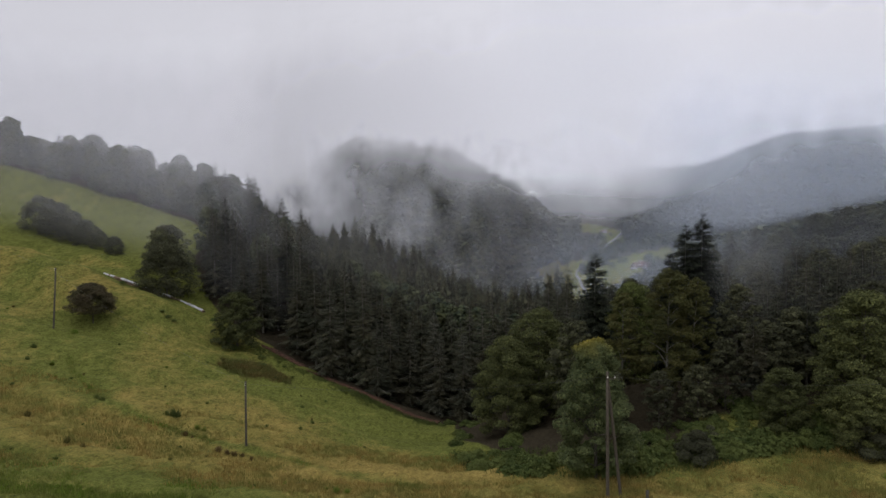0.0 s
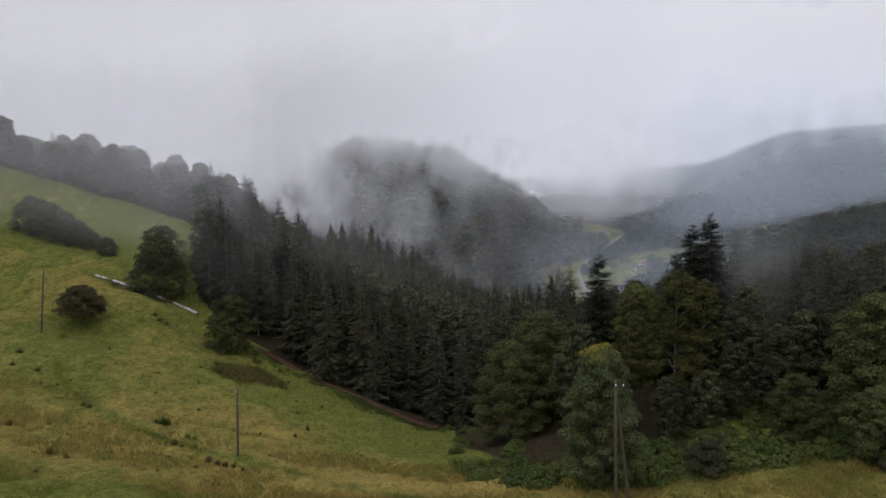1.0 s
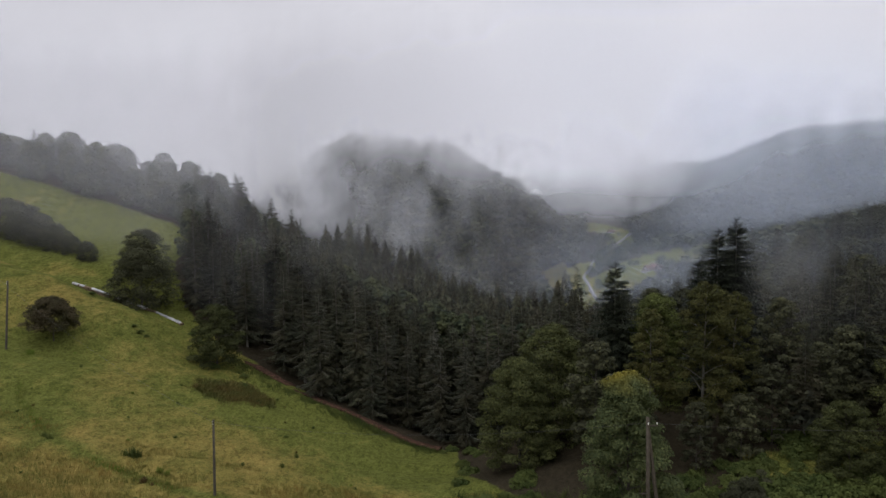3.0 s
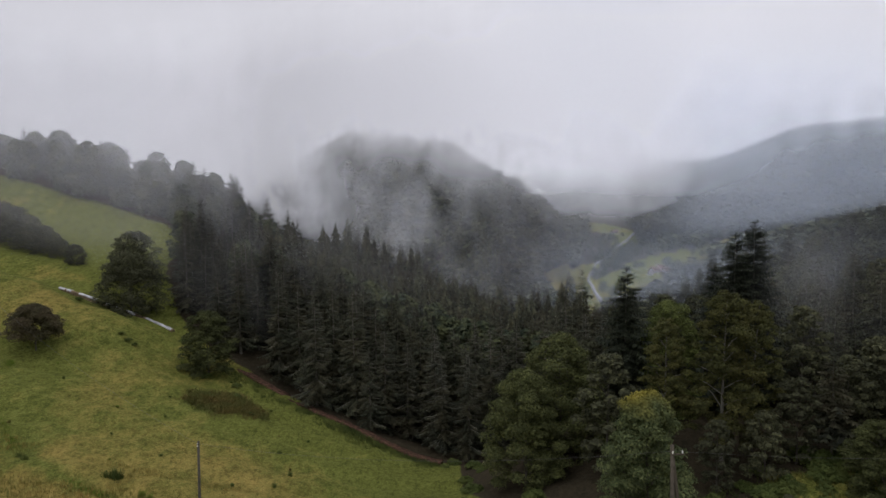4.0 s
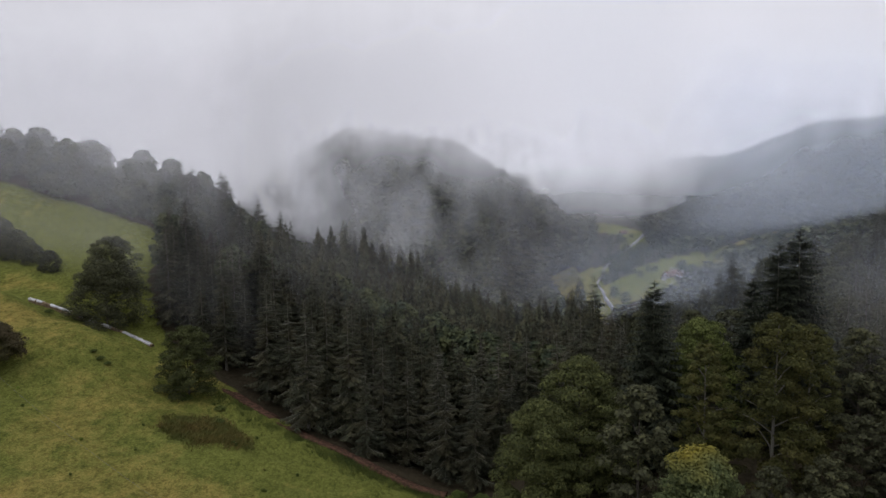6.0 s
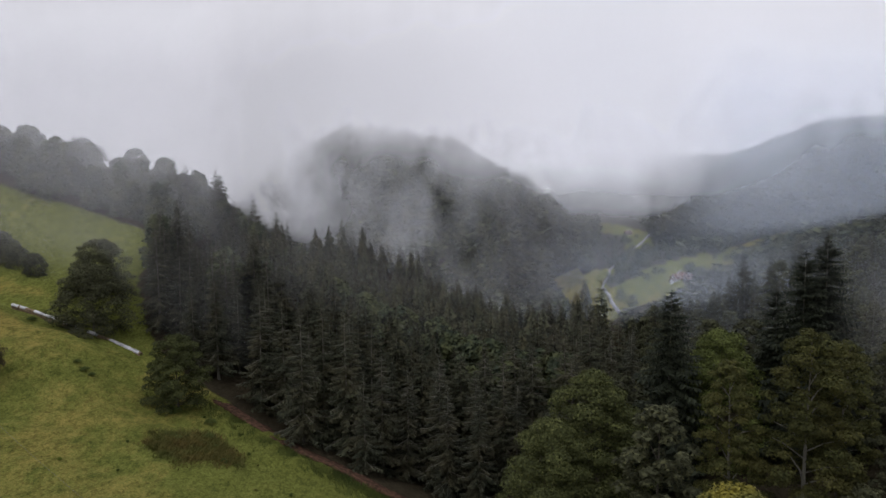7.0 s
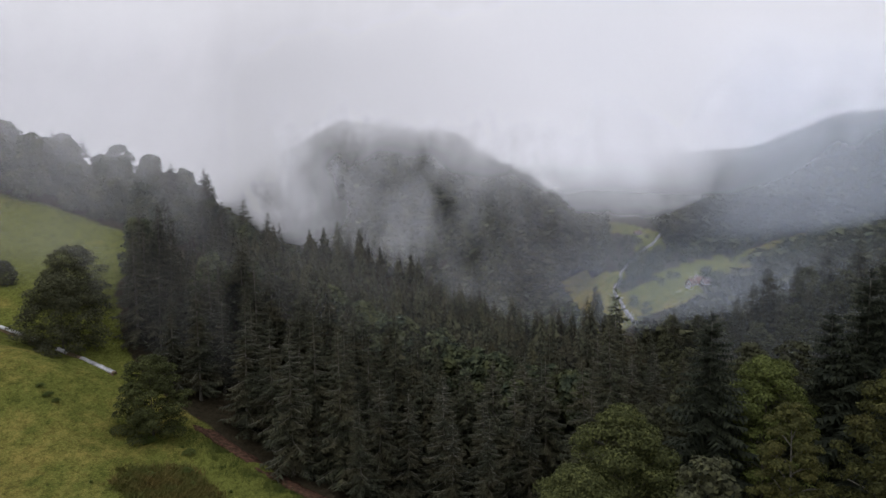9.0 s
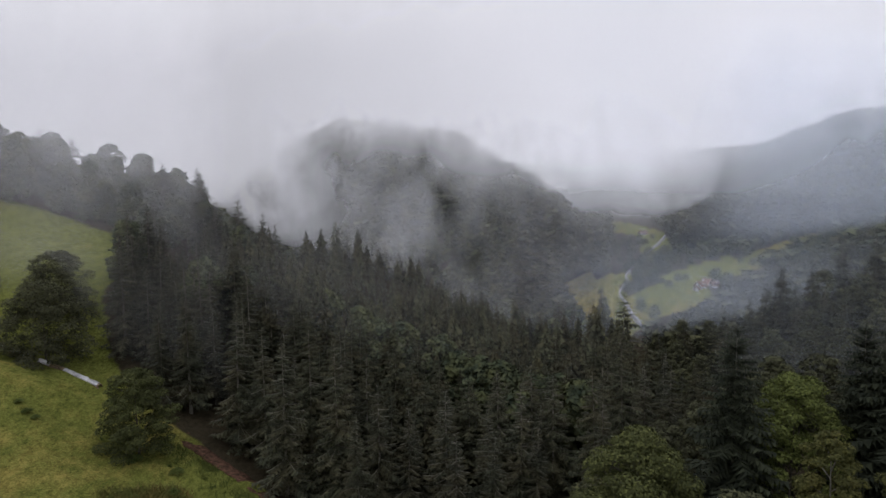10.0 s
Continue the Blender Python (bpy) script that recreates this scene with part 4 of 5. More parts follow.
def bush(name, meshes, x, y, s, turn, label, group, flat=1.0):
    root = new(name)
    root.matrix_world = pose(x, y, at_ground(x, y) - 0.1, 0, 0, turn) @ Matrix.Diagonal((s, s, s * flat, 1))
    for n_, me in zip(("leaves", "stems"), meshes):
        part(n_, me, root)
    return tagged(root, label, "bush", group)


BRAMBLE = [bush_mesh(201 + i, 5.0, 2.3, SHRUB, 1700, 0.21) for i in range(3)]
DARK_BUSH = [bush_mesh(211 + i, 6.5, 5.2, LEAVES_DARK, 8000, 0.15) for i in range(2)]
rs = np.random.RandomState(23)
bush("dark_bush", DARK_BUSH[0], 38, 88.5, 1.0, 0, "dense dark bush standing among brambles", "bushes")
bush("dark_bush", DARK_BUSH[1], 42, 92, 0.7, 80, "smaller dark bush among brambles", "bushes")
bush("dark_bush", DARK_BUSH[1], 61, 82.5, 1.1, 10, "broad dark thorn bush at the foot of a tree", "bushes")
bush("dark_bush", DARK_BUSH[0], 65, 86, 1.1, 200, "dark thorn bush at the edge of the grass", "bushes")
for i in range(125):
    x = rs.uniform(2, 72) if i % 3 else rs.uniform(26, 58)
    edge = np.interp(x, (0, 3, 7, 14, 25, 35, 45, 52, 57, 61, 70), (110, 97, 90.5, 88, 86, 87, 87.5, 88.5, 86.5, 85, 84))
    y = edge + abs(rs.normal(0, 6.5)) + 0.5
    bush("bramble_bush", BRAMBLE[i % 3], x, y, rs.uniform(0.55, 1.25), rs.uniform(0, 360), "low green bramble bush in the rough bank below the trees", "bramble bushes", rs.uniform(0.7, 1.3))
for x, y, s in ((-55, 153, 0.6), (-48, 153, 0.5), (-58, 156, 0.5), (-62, 163, 0.6), (-66, 167, 0.5), (-91, 166, 0.4), (-72, 153, 0.35), (-70.5, 152.6, 0.3), (-74, 154, 0.3), (-46, 147, 0.45), (-50, 143, 0.42), (-43.5, 143.5, 0.36), (-40.5, 139, 0.4), (-47.5, 138.5, 0.3), (1, 143, 0.6), (5, 139, 0.7), (7, 133, 0.8), (3, 128, 0.6), (4, 121, 0.8), (-1, 140, 0.4)):
    bush("bramble_bush", BRAMBLE[int(abs(x)) % 3], x, y, s, x * 13, "low green bush at the meadow's edge", "bramble bushes", 0.9)


def blades(name, xy, tall, wide, per, mat, label, category, seed, kind="stuff", spread=0.25, lean=0.35):
    """Grass or fern tufts: fans of thin blades, joined."""
    r = np.random.RandomState(seed)
    base = np.repeat(xy, per, axis=0) + r.normal(0, spread, (len(xy) * per, 2))
    n_ = len(base)
    z = height(base[:, 0], base[:, 1])
    sc = np.repeat(r.uniform(0.5, 1.25, len(xy)), per)
    a = r.uniform(0, 2 * np.pi, n_)
    w = wide * sc * r.uniform(0.6, 1.3, n_)
    h = tall * sc * r.uniform(0.5, 1.2, n_)
    o = np.stack([np.cos(a) * w, np.sin(a) * w, np.zeros(n_)], 1)
    p = np.column_stack([base, z - 0.15])
    tip = p + np.column_stack([r.normal(0, lean, n_) * h, r.normal(0, lean, n_) * h, h + 0.35])
    return tagged(new(name, soup(name, np.stack([p - o, p + o, tip], 1), mat)), label, category, kind=kind)


GRASS_DRY = foliage("straw_grass", (0.17, 0.122, 0.038), (0.36, 0.26, 0.085), (0.52, 0.39, 0.15), (0.15, 0.18, 0.05), 0.7, 0.3)
GRASS_LUSH = foliage("green_grass", (0.075, 0.112, 0.018), (0.150, 0.215, 0.034), (0.25, 0.31, 0.06), (0.20, 0.18, 0.06), 0.5, 0.3)
rs = np.random.RandomState(29)
y = 48 + 112 * rs.rand(90000) ** 1.4
x = (rs.rand(90000) * 1.62 - 0.80) * y
keep = (beyond(x, y, WOOD_FRONT) < -1) & ~((x > 2) & (beyond(x, y, GROVE_FOOT) > -2)) & (beyond(x, y, SIDE_WOOD) < -3) & (x > -128) & (x < 72)
x, y = x[keep], y[keep]
lush = np.exp(-(((x + 40) / 26) ** 2 + ((y - 66) / 11) ** 2)) + np.exp(-((beyond(x, y, WOOD_FRONT) + 15) / 17) ** 2) * (x > -45) * (x < 14) + 0.35 * rs.rand(len(x)) > 0.5
xy = np.stack([x, y], 1)
blades("dry_grass", xy[~lush], 0.24, 0.055, 4, GRASS_DRY, "straw-coloured long grass of the meadow", "grass", 31, spread=0.2)
blades("green_grass", xy[lush], 0.17, 0.055, 5, GRASS_LUSH, "short green grass of the meadow", "grass", 32, spread=0.2)

t_ = rs.rand(1500)
xs_, ys_ = np.array([p[0] for p in CATTLE_PATH]), np.array([p[1] for p in CATTLE_PATH])
k_ = np.linspace(0, 1, len(xs_))
blades("path_grass", np.stack([np.interp(t_, k_, xs_) + rs.normal(0, 0.35, 1500), np.interp(t_, k_, ys_) + rs.normal(0, 0.35, 1500)], 1), 0.14, 0.04, 4, GRASS_LUSH, "dark green grass along the trodden cattle path", "grass", 36, spread=0.25)

t_ = rs.rand(1500)
xs_, ys_ = np.array([p[0] for p in TRACK]), np.array([p[1] for p in TRACK])
k_ = np.linspace(0, 1, len(xs_))
off = 1.6 + np.abs(rs.normal(0, 2.2, 1500))
blades("track_grass", np.stack([np.interp(t_, k_, xs_) - 0.4 * off, np.interp(t_, k_, ys_) - 0.9 * off], 1), 0.55, 0.06, 6, SHRUB, "dark rank grass along the forest track", "grass", 37, spread=0.35, lean=0.5)

# brown fern patch below the round tree
q = rs.normal(size=(2200, 2)) * 0.85
q = q[np.hypot(q[:, 0], q[:, 1]) + 0.5 * np.sin(3.0 * q[:, 0] + 2.0) * np.cos(2.5 * q[:, 1]) < 1.5][:1100]
blades("fern_patch", np.stack([-45.5 + q[:, 0] * 5.6, 140.5 + q[:, 1] * 4.6 - q[:, 0] * 0.5], 1), 0.6, 0.16, 8, FERN, "patch of browning ferns in the meadow", "ferns", 33, spread=0.6, lean=1.1)
# tall weeds in the rough bank
x, y = rs.uniform(0, 70, 2600), rs.uniform(80, 112, 2600)
edge = np.interp(x, (0, 3, 7, 14, 25, 35, 45, 52, 57, 61, 70), (109, 95, 88.5, 86, 84.5, 85, 85.5, 86.5, 84.5, 83, 82))
k = (y > edge) & (y < edge + 16)
blades("bank_weeds", np.stack([x[k], y[k]], 1), 0.9, 0.07, 7, SHRUB, "rank green weeds between the brambles", "weeds", 34, spread=0.5, lean=0.5)


def clump_mesh(seed, tall, wide, mat, count):
    r = np.random.RandomState(seed)
    a = r.uniform(0, 2 * np.pi, count)
    d = np.abs(r.normal(0, wide * 0.16, count))
    p = np.stack([d * np.cos(a), d * np.sin(a), np.full(count, -0.1)], 1)
    o = np.stack([-np.sin(a), np.cos(a), np.zeros(count)], 1) * 0.05
    tip = p + np.stack([np.cos(a) * wide * 0.5 * r.rand(count), np.sin(a) * wide * 0.5 * r.rand(count), tall * r.uniform(0.4, 1.1, count)], 1)
    m = (p + tip) / 2 + np.stack([np.cos(a), np.sin(a), np.ones(count)], 1) * 0.06
    v = np.concatenate([[(0, 0, -0.15)], p + o, m - o, m + o, tip])
    k = np.arange(count) + 1
    return quick("weed_clump", v, np.concatenate([np.stack([k * 0, k, k + count], 1), np.stack([k, k + 2 * count, k + count], 1), np.stack([k + count, k + 2 * count, k + 3 * count], 1)]), mat)


WEED_BROWN = foliage("dead_dock", (0.07, 0.05, 0.024), (0.14, 0.10, 0.045), (0.22, 0.16, 0.075), None, 0, 0.2)
CLUMPS = [clump_mesh(301 + i, 0.9, 1.0, m, 70) for i, m in enumerate((WEED_BROWN, SHRUB, FERN, GRASS_LUSH))]
for x, y, s, k in ((-36.2, 92.6, 1.2, 0), (-34.6, 92.0, 1.0, 0), (-33.4, 91.8, 1.1, 0), (-32.2, 91.8, 0.8, 0), (-30.5, 91.0, 0.7, 0), (-43.5, 97, 1.1, 0), (-42, 96.3, 0.7, 0), (-49, 104, 1.6, 1), (-48.2, 103.8, 2.0, 1), (-49.8, 103.6, 1.2, 1), (-54, 103, 0.9, 1), (-43, 101, 1.1, 3), (-41.8, 100.6, 1.0, 3), (-61, 103.5, 1.3, 1), (-62.2, 104, 1.0, 1), (-83, 118, 1.2, 1), (-80, 112, 1.1, 1), (-76, 113, 1.0, 3), (-15, 79, 1.1, 3), (-13.5, 78.7, 0.9, 3), (-56, 86, 1.2, 2), (-53, 85, 1.0, 2), (-66, 92, 1.1, 2), (-28, 112, 1.0, 1), (-27, 118, 1.0, 1), (-20, 116, 0.8, 3), (-31, 126, 1.0, 1), (4.6, 73, 0.9, 3), (57, 75, 1.2, 3), (61, 72, 1.5, 1), (59, 70, 1.3, 3)):
    ob = new("weed_clump", CLUMPS[k])
    ob.matrix_world = pose(x, y, at_ground(x, y), 0, 0, x * 31) @ Matrix.Diagonal((s, s, s, 1))
    tagged(ob, ("clump of dead brown dock in the dry grass", "dark leafy weed clump in the meadow", "straw-brown tussock in the meadow", "green weed clump in the meadow")[k], "weeds", "weed clumps")
for i in range(80):
    y = 78 + 78 * rs.rand()
    x = rs.uniform(-0.78, -0.05) * y
    if beyond(x, y, WOOD_FRONT) > -3 or x < -115:
        continue
    ob = new("weed_clump", CLUMPS[(1, 3, 2, 1)[i % 4]])
    s = rs.uniform(0.25, 0.6)
    ob.matrix_world = pose(x, y, at_ground(x, y), 0, 0, x * 31) @ Matrix.Diagonal((s * 1.3, s * 1.3, s, 1))
    tagged(ob, "small leafy weed tuft in the grazed meadow", "weeds", "weed tufts")

post = new("stump_post", tubes("stump_post", [([(0, 0, -0.2), (0, 0, 0.55), (0, 0, 1.1), (0, 0, 1.13)], [0.24, 0.22, 0.21, 0.12], 9)], POLE_WOOD))
post.location = (26.4, 76.0, at_ground(26.4, 76.0))
tagged(post, "short weathered wooden post in the grass", "post")


# ---- farm in the valley ----
def house(x, y, turn, long, wide, wall, roof, label):
    root = new("farmhouse")
    root.matrix_world = pose(x, y, at_ground(x, y) - 0.3, 0, 0, turn)
    part("wall", box_mesh("wall", (-long / 2, -wide / 2, -1.0), (long / 2, wide / 2, wall), PLASTER), root)
    g = quick("gable", [(-long / 2, -wide / 2, wall), (-long / 2, wide / 2, wall), (-long / 2, 0, wall + roof), (long / 2, -wide / 2, wall), (long / 2, wide / 2, wall), (long / 2, 0, wall + roof)], [(0, 2, 1), (3, 4, 5)], PLASTER)
    part("gable", g, root)
    e, h = 0.4, 0.14
    for s in (-1, 1):
        y0, z0, y1, z1 = s * (wide / 2 + e), wall - e * roof / (wide / 2), 0, wall + roof
        v = [(-long / 2 - e, y0, z0), (long / 2 + e, y0, z0), (long / 2 + e, y1, z1), (-long / 2 - e, y1, z1)]
        v += [(a, b, c + h) for a, b, c in v]
        part("roof", quick("roof", v, [(0, 1, 2, 3), (4, 5, 6, 7), (0, 1, 5, 4), (1, 2, 6, 5), (2, 3, 7, 6), (3, 0, 4, 7)], TILES), root, "red tiled roof slope")
    part("chimney", box_mesh("chimney", (long * 0.2, -0.2, wall + roof * 0.7), (long * 0.2 + 0.4, 0.2, wall + roof + 0.6), PLASTER), root)
    for k in range(4):
        cx = -long / 2 + long * (k + 0.5) / 4
        for z in ((0.9, wall * 0.62) if wall > 2.2 else (0.7,)):
            w = part("window", box_mesh("window", (cx - 0.3, -wide / 2 - 0.03, z - 0.05), (cx + 0.3, -wide / 2 + 0.05, z + 0.65), PLASTER), root, "small window in a white frame")
            part("pane", box_mesh("pane", (cx - 0.24, -wide / 2 - 0.05, z), (cx + 0.24, -wide / 2 - 0.025, z + 0.6), GLASS), w, "dark pane")
    return tagged(root, label, "house", "valley farm")


house(79.2, 240.6, 25, 3.0, 2.1, 0.95, 1.15, "white farmhouse with a large red roof in the valley")
house(81.8, 242.3, 115, 2.6, 1.9, 0.9, 1.0, "small white outbuilding with a red roof beside the farmhouse")
house(77.0, 239.2, 60, 1.9, 1.4, 0.8, 0.7, "low white shed in front of the farmhouse")
house(83.4, 240.6, 15, 2.0, 1.5, 0.8, 0.8, "little barn with a brownish roof behind the farmhouse")
house(84.5, 309, 10, 2.6, 1.8, 1.0, 0.8, "small pale hut on the upper valley meadow")
house(33.5, 262, 20, 3.6, 2.2, 1.2, 0.9, "pale roofed barn beyond the spruces")
for x, y, s in ((86, 245, 0.30), (88.5, 243, 0.26), (74, 246, 0.22), (70, 243, 0.2), (76, 245, 0.2), (53, 262, 0.13), (51, 252, 0.16), (52.2, 255, 0.12), (81, 296, 0.2), (86, 302, 0.16), (70, 281, 0.22), (72, 272, 0.35), (69, 268, 0.33), (66, 262, 0.3), (64, 254, 0.28), (67, 250, 0.26), (60, 250, 0.22), (62, 247, 0.24), (59, 238, 0.26), (61, 232, 0.3), (105, 259, 0.2), (103, 263, 0.18)):
    tree("valley_tree", SMALL_TREE, x, y, x * 17, s, "small grey-green tree among the valley fields", "valley trees")

r_ = np.random.RandomState(44)
for i in range(210):
    x, y = r_.uniform(56, 94), r_.uniform(226, 305)
    if valley_floor(x, y) < 0.05 and away(x, y, ((57.5, 230), (55.5, 245), (58, 256), (58.5, 263), (64, 273), (78, 288.5)))[0] > 2 and math.hypot(x - 80, y - 241) > 6:
        tree("valley_tree", SMALL_TREE, x, y, x * 17, r_.uniform(0.13, 0.30), "small grey-green tree among the valley fields", "valley trees")

# ---- mist ----
def curtain(name, line, z0, z1, density, wisp, mat, label, cols=110, rows=50, shift=0.0, fade=True, ends_=0.12, grey=None, near=10.0):
    """A thin hanging bank of mist along a line in plan; density and wisp give its thickness from place."""
    p = np.array(line, float)
    s = np.concatenate([[0], np.cumsum(np.hypot(*np.diff(p, axis=0).T))])
    q = np.linspace(0, s[-1], cols)
    x, y = np.interp(q, s, p[:, 0]), np.interp(q, s, p[:, 1]) - shift
    for _ in range(8):
        y[1:-1] = (y[:-2] + y[1:-1] * 2 + y[2:]) / 4
    z = np.linspace(z0, z1, rows)
    X, Z = np.meshgrid(x, z)
    Y = np.meshgrid(y, z)[0]
    i, j = np.meshgrid(np.arange(cols - 1), np.arange(rows - 1))
    a = (j * cols + i).ravel()
    me = quick(name, np.stack([X.ravel(), Y.ravel(), Z.ravel()], 1), np.stack([a, a + 1, a + 1 + cols, a + cols], 1), mat, True)
    d = density(X, Z) * fade_top(np.clip((Z - height(X, Y) - 1.0) / near, 0, 1))
    if fade:
        d = d * fade_top(np.clip(np.minimum(q, s[-1] - q) / (ends_ * s[-1]), 0, 1))[None, :] * fade_top(np.clip((z1 - Z) / (0.45 * (z1 - z0)), 0, 1))
    for key, val in (("mist_amount", d), ("mist_breaks", wisp(X, Z)), ("mist_shade", grey(X, Z) if grey else 0.0)):
        at_ = me.attributes.new(key, "FLOAT", "POINT")
        at_.data.foreach_set("value", np.asarray(val + np.zeros_like(X), np.float32).ravel())
    return tagged(new(name, me), label, "mist", kind="stuff")


def fade_top(v):
    return v * v * (3 - 2 * v)


def steps(v, at_, val):
    return np.interp(v, at_, val)


MIST_A, MIST_B, MIST_C = mist_material("mist_soft", 0.030, 1.0, 3.0), mist_material("mist_columns", 0.085, 0.5, 11.0, 0.14, (0.85, 0.865, 0.92)), mist_material("mist_far", 0.026, 1.3, 27.0, 0.135, (0.74, 0.82, 0.95))
MIST_HEAD = mist_material("mist_head", 0.030, 1.6, 41.0, 0.95, (0.83, 0.855, 0.91))
MIST_PUFF = mist_material("mist_puff", 0.11, 1.0, 41.0, 0.85, (0.92, 0.92, 0.94))
MIST_BASE = mist_material("mist_cloud_base", 0.036, 0.7, 19.0, 0.95, (0.92, 0.92, 0.96))


def bump2(x, z, cx, cz, rx, rz, slope=0.0):
    """A soft patch, leaning by the slope."""
    return np.exp(-(((x - cx - slope * (z - cz)) / rx) ** 2 + ((z - cz) / rz) ** 2))


for k in range(3):  # thin layers in the upper wood
    curtain("mist_layer", ((-250, 228), (-170, 231), (-125, 229), (-98, 222), (-80, 217), (-58, 216)), -14, 96,
            lambda x, z: steps(z, (-10, 4, 16, 28, 40), (0.02, 0.07, 0.10, 0.125, 0.135)) * steps(x, (-84, -68), (1.0, 0.8)), lambda x, z: 0.6, MIST_A, "thin grey mist among the trees of the upper wood", 70, 40, -15.0 * k, ends_=0.14)
for k in range(2):
    curtain("mist_layer", ((-240, 204), (-170, 196), (-130, 190), (-100, 184), (-84, 184), (-72, 188)), -24, 52, lambda x, z: 0.045, lambda x, z: 0.4, MIST_A, "thin haze over the upper meadow", 50, 30, -9.0 * k, ends_=0.10)
for y_ in (198, 232):  # faint haze over the spruces
    curtain("mist_layer", ((-78, y_ + 8), (-40, y_), (10, y_), (46, y_ + 2)), -52, 18, lambda x, z: steps(x, (-60, -20, 10), (0.04, 0.018, 0.01)), lambda x, z: 0.6, MIST_A, "faint haze drifting over the spruce wood", 50, 30)


curtain("mist_layer", ((-86, 187), (-70, 176), (-56, 172), (-42, 176)), -40, 16, lambda x, z: 0.018, lambda x, z: 0.4, MIST_A, "faint haze before the upper end of the spruce wood", 50, 30, ends_=0.2)


def hill_mist(x, z):
    """An even haze, with columns and a low plume."""
    even = 0.045 + steps(z, (0, 14, 28), (0.0, 0.025, 0.055)) * steps(x, (10, 40), (1, 0.9))
    return even + 0.11 * bump2(x, z, -17, 0, 11, 9, 0.35) + 0.08 * bump2(x, z, -10, 16, 7, 12, 0.4) + 0.06 * bump2(x, z, -37, 20, 3.5, 18, 0.2) + 0.05 * bump2(x, z, -52, 8, 5, 14, -0.2)


for k in range(2):  # broken mist before the wooded hill
    curtain("mist_layer", ((-66, 264), (-40, 260), (10, 259), (40, 259), (58, 261), (82 - 10 * k, 268 - 4 * k)), -46, 66, hill_mist,
            lambda x, z: steps(x, (0, 22, 50), (1.7, 0.8, 0.4)), MIST_B, "broken mist hanging in columns before the wooded hill", 130, 60, 1.5 * k, ends_=0.08)
for k in range(3):  # and before the far mountainside
    curtain("mist_layer", ((84, 284), (104, 272), (150, 264), (215, 258), (330, 255)), -26, 90,
            lambda x, z: steps(z, (-14, 0, 12, 22, 30), (0.05, 0.08, 0.105, 0.125, 0.135)), lambda x, z: 0.35, MIST_C, "blue-grey haze before the far mountainside", 90, 50, 2.5 * k, ends_=0.16)
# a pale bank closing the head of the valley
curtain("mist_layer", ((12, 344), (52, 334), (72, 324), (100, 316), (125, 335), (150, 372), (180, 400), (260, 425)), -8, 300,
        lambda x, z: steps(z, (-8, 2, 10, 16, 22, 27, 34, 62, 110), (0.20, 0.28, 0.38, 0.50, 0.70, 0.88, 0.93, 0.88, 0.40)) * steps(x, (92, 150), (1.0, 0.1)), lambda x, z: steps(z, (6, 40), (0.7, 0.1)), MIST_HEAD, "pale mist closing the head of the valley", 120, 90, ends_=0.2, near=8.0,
        # shading mixed into the mist's colour, strongest near the ground
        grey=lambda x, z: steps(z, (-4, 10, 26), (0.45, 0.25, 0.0)))


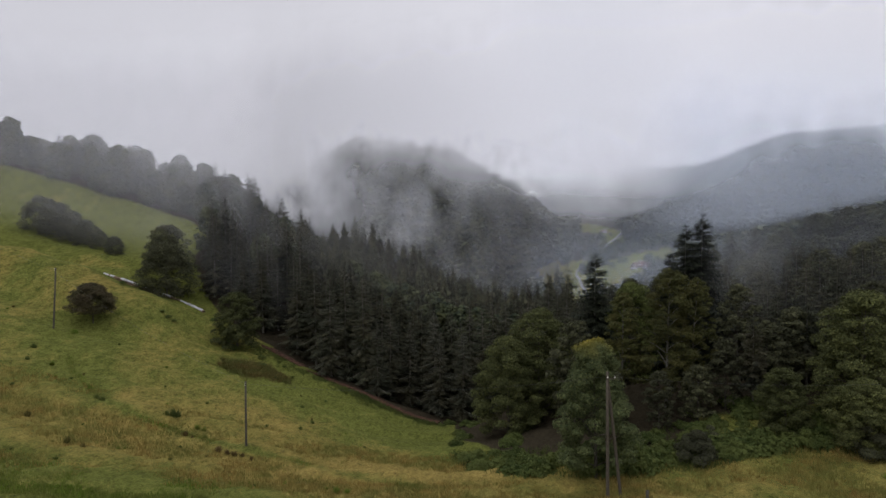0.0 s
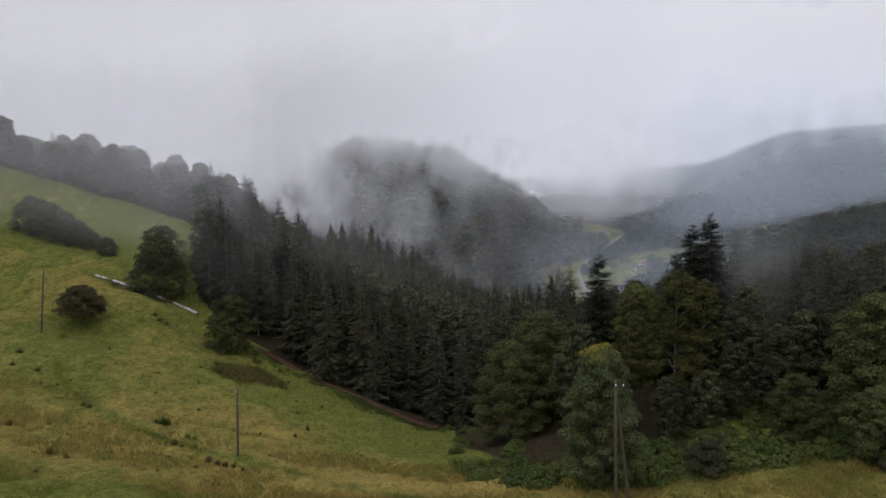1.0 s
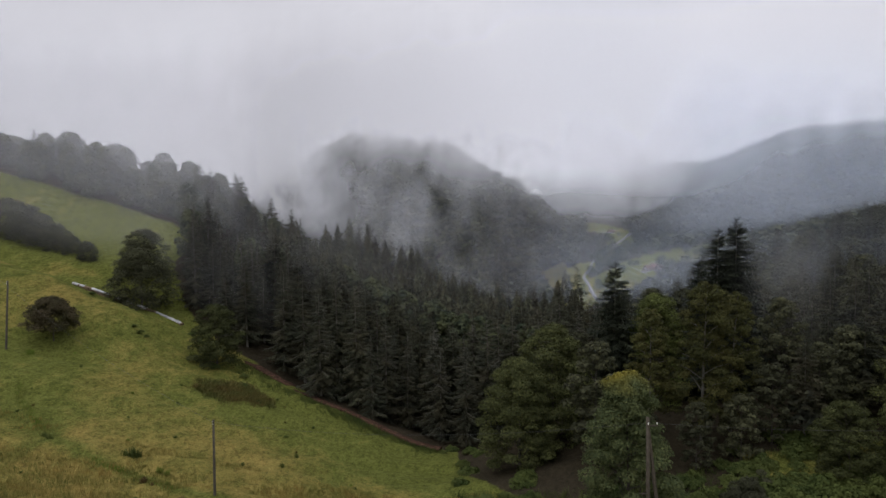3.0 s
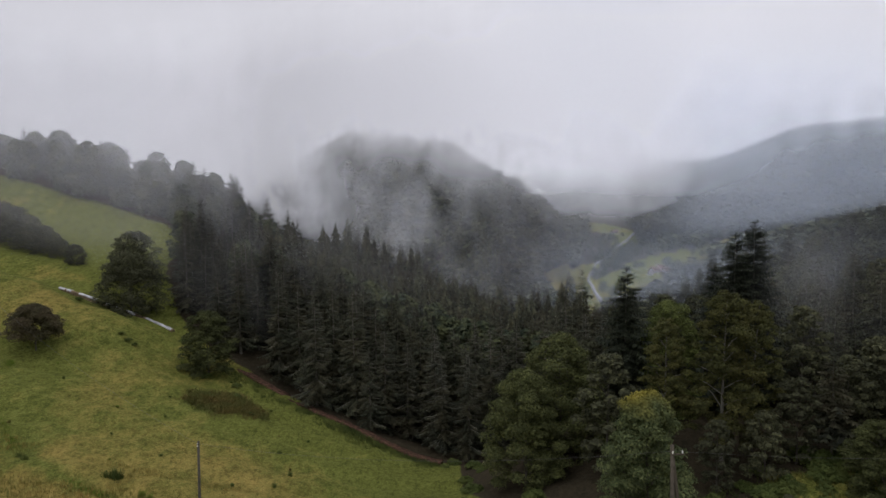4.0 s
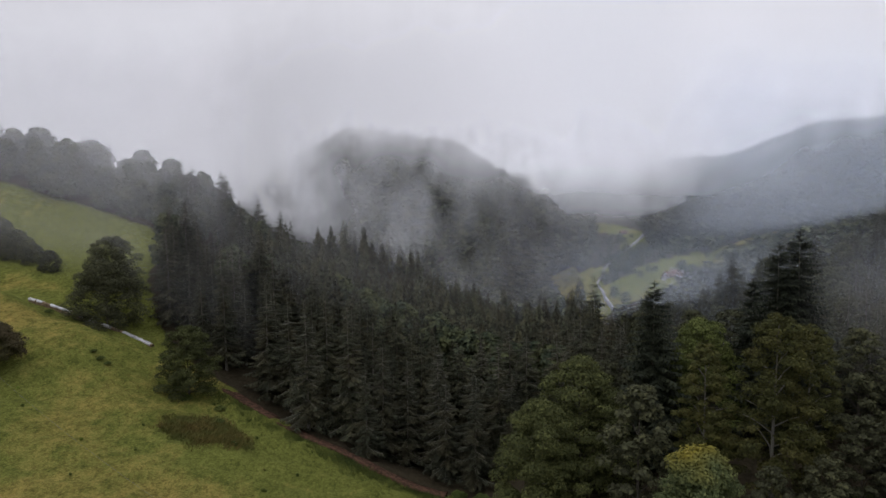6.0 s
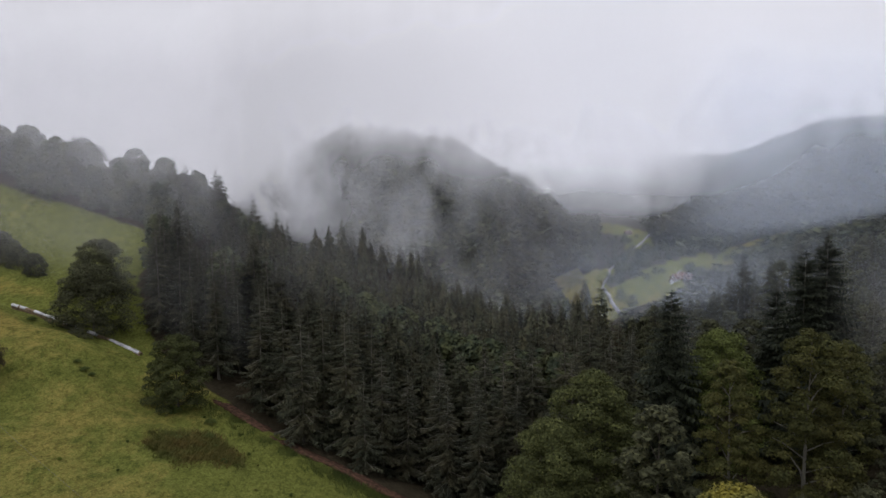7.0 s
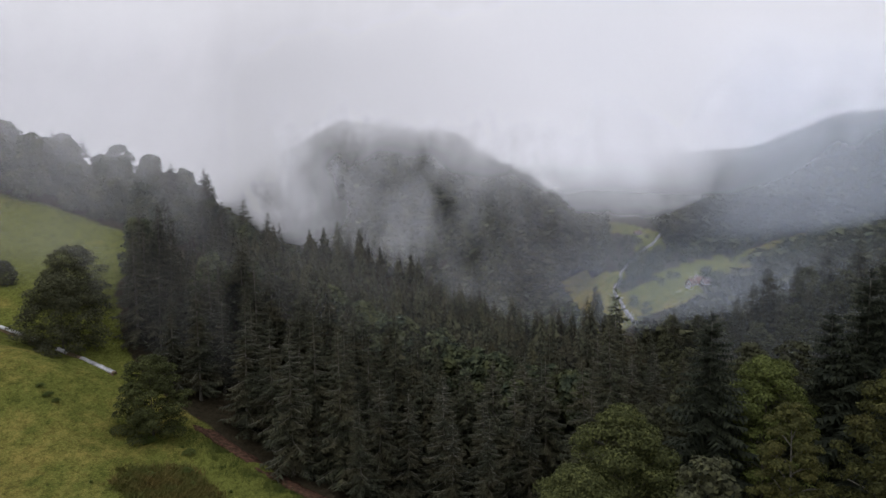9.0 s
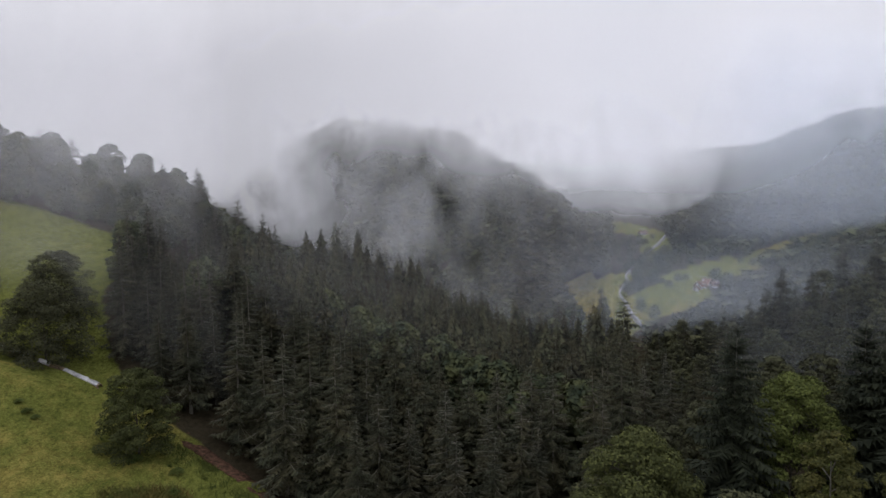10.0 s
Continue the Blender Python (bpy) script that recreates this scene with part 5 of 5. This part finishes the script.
# the low cloud base that the hills stand up into, hanging lower in the saddle beside the hill
def cloud_amount(x, z):
    saddle = steps(x, (-100, -82, -72, -64, -57, -49, -38, -22), (0.94, 0.94, 0.94, 0.92, 0.82, 0.54, 0.24, 0.0)) * steps(z, (-14, -4, 6, 16, 50, 80), (0.0, 0.35, 0.75, 1.0, 1.0, 0.5))
    lid = steps(z - steps(x, (60, 130), (0.0, 13.0)) + 2.0 * np.sin(x * 0.16) + 1.4 * np.sin(x * 0.37 + 1), (14, 22, 28, 33, 38, 46, 60, 74, 92), (0.0, 0.10, 0.26, 0.52, 0.74, 0.90, 0.92, 0.70, 0.45))
    head = steps(z, (-4, 4, 12, 22, 32, 62, 110), (0.0, 0.08, 0.14, 0.28, 0.50, 0.75, 0.45))
    f = steps(x, (18, 28, 112, 165), (0, 1, 1, 0)) * np.clip((z - steps(x, (20, 31, 52, 60, 70), (26, 17, 0, -12, -30)) + 5) / 6, 0, 1)
    hill = np.maximum(saddle, lid)
    return hill * (1 - f) + np.maximum(head, hill * steps(x, (46, 68), (1, 0))) * f


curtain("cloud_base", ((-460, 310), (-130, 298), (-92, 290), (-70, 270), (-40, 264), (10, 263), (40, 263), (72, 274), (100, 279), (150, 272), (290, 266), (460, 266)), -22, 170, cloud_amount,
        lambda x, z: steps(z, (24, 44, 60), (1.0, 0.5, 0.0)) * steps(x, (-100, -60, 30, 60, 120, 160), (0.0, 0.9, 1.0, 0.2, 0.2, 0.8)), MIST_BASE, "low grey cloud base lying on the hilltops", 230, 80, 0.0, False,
        # shade of the thick cloud, painted into its colour, deeper to the left
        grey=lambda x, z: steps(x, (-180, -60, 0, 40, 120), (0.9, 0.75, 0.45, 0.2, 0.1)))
for k in range(2):
    curtain("mist_veil", ((20, 242), (38, 228), (75, 216), (110, 212), (160, 214), (290, 216)), -50, 11, lambda x, z: steps(x, (30, 50, 70, 95, 120), (0.03, 0.09, 0.11, 0.09, 0.03)), lambda x, z: 0.3, MIST_C, "thin veil of haze over the valley fields", shift=3.0 * k)
curtain("mist_wisp", ((50, 122), (62, 118), (85, 116), (125, 114), (160, 112)), -30, 14, lambda x, z: 0.012 + 0.05 * bump2(x, z, 60, -8, 6, 11, 0.3), lambda x, z: 1.0, MIST_A, "thin mist drifting before the slope wood", 60, 30)
curtain("mist_wisp", ((44, 168), (75, 164), (125, 160), (190, 158)), -44, 20, lambda x, z: 0.035, lambda x, z: 0.8, MIST_C, "thin mist drifting among the trees of the slope wood", 60, 30)
curtain("mist_wisp", ((30, 316), (45, 315), (60, 314)), 4, 40, lambda x, z: 0.95 * bump2(x, z, 46, 20, 4.0, 3.5, -0.5) + 0.6 * bump2(x, z, 42, 26, 3.0, 4.5, -0.4), lambda x, z: 1.4, MIST_PUFF, "small white puff of mist on the flank of the hill", 40, 30)
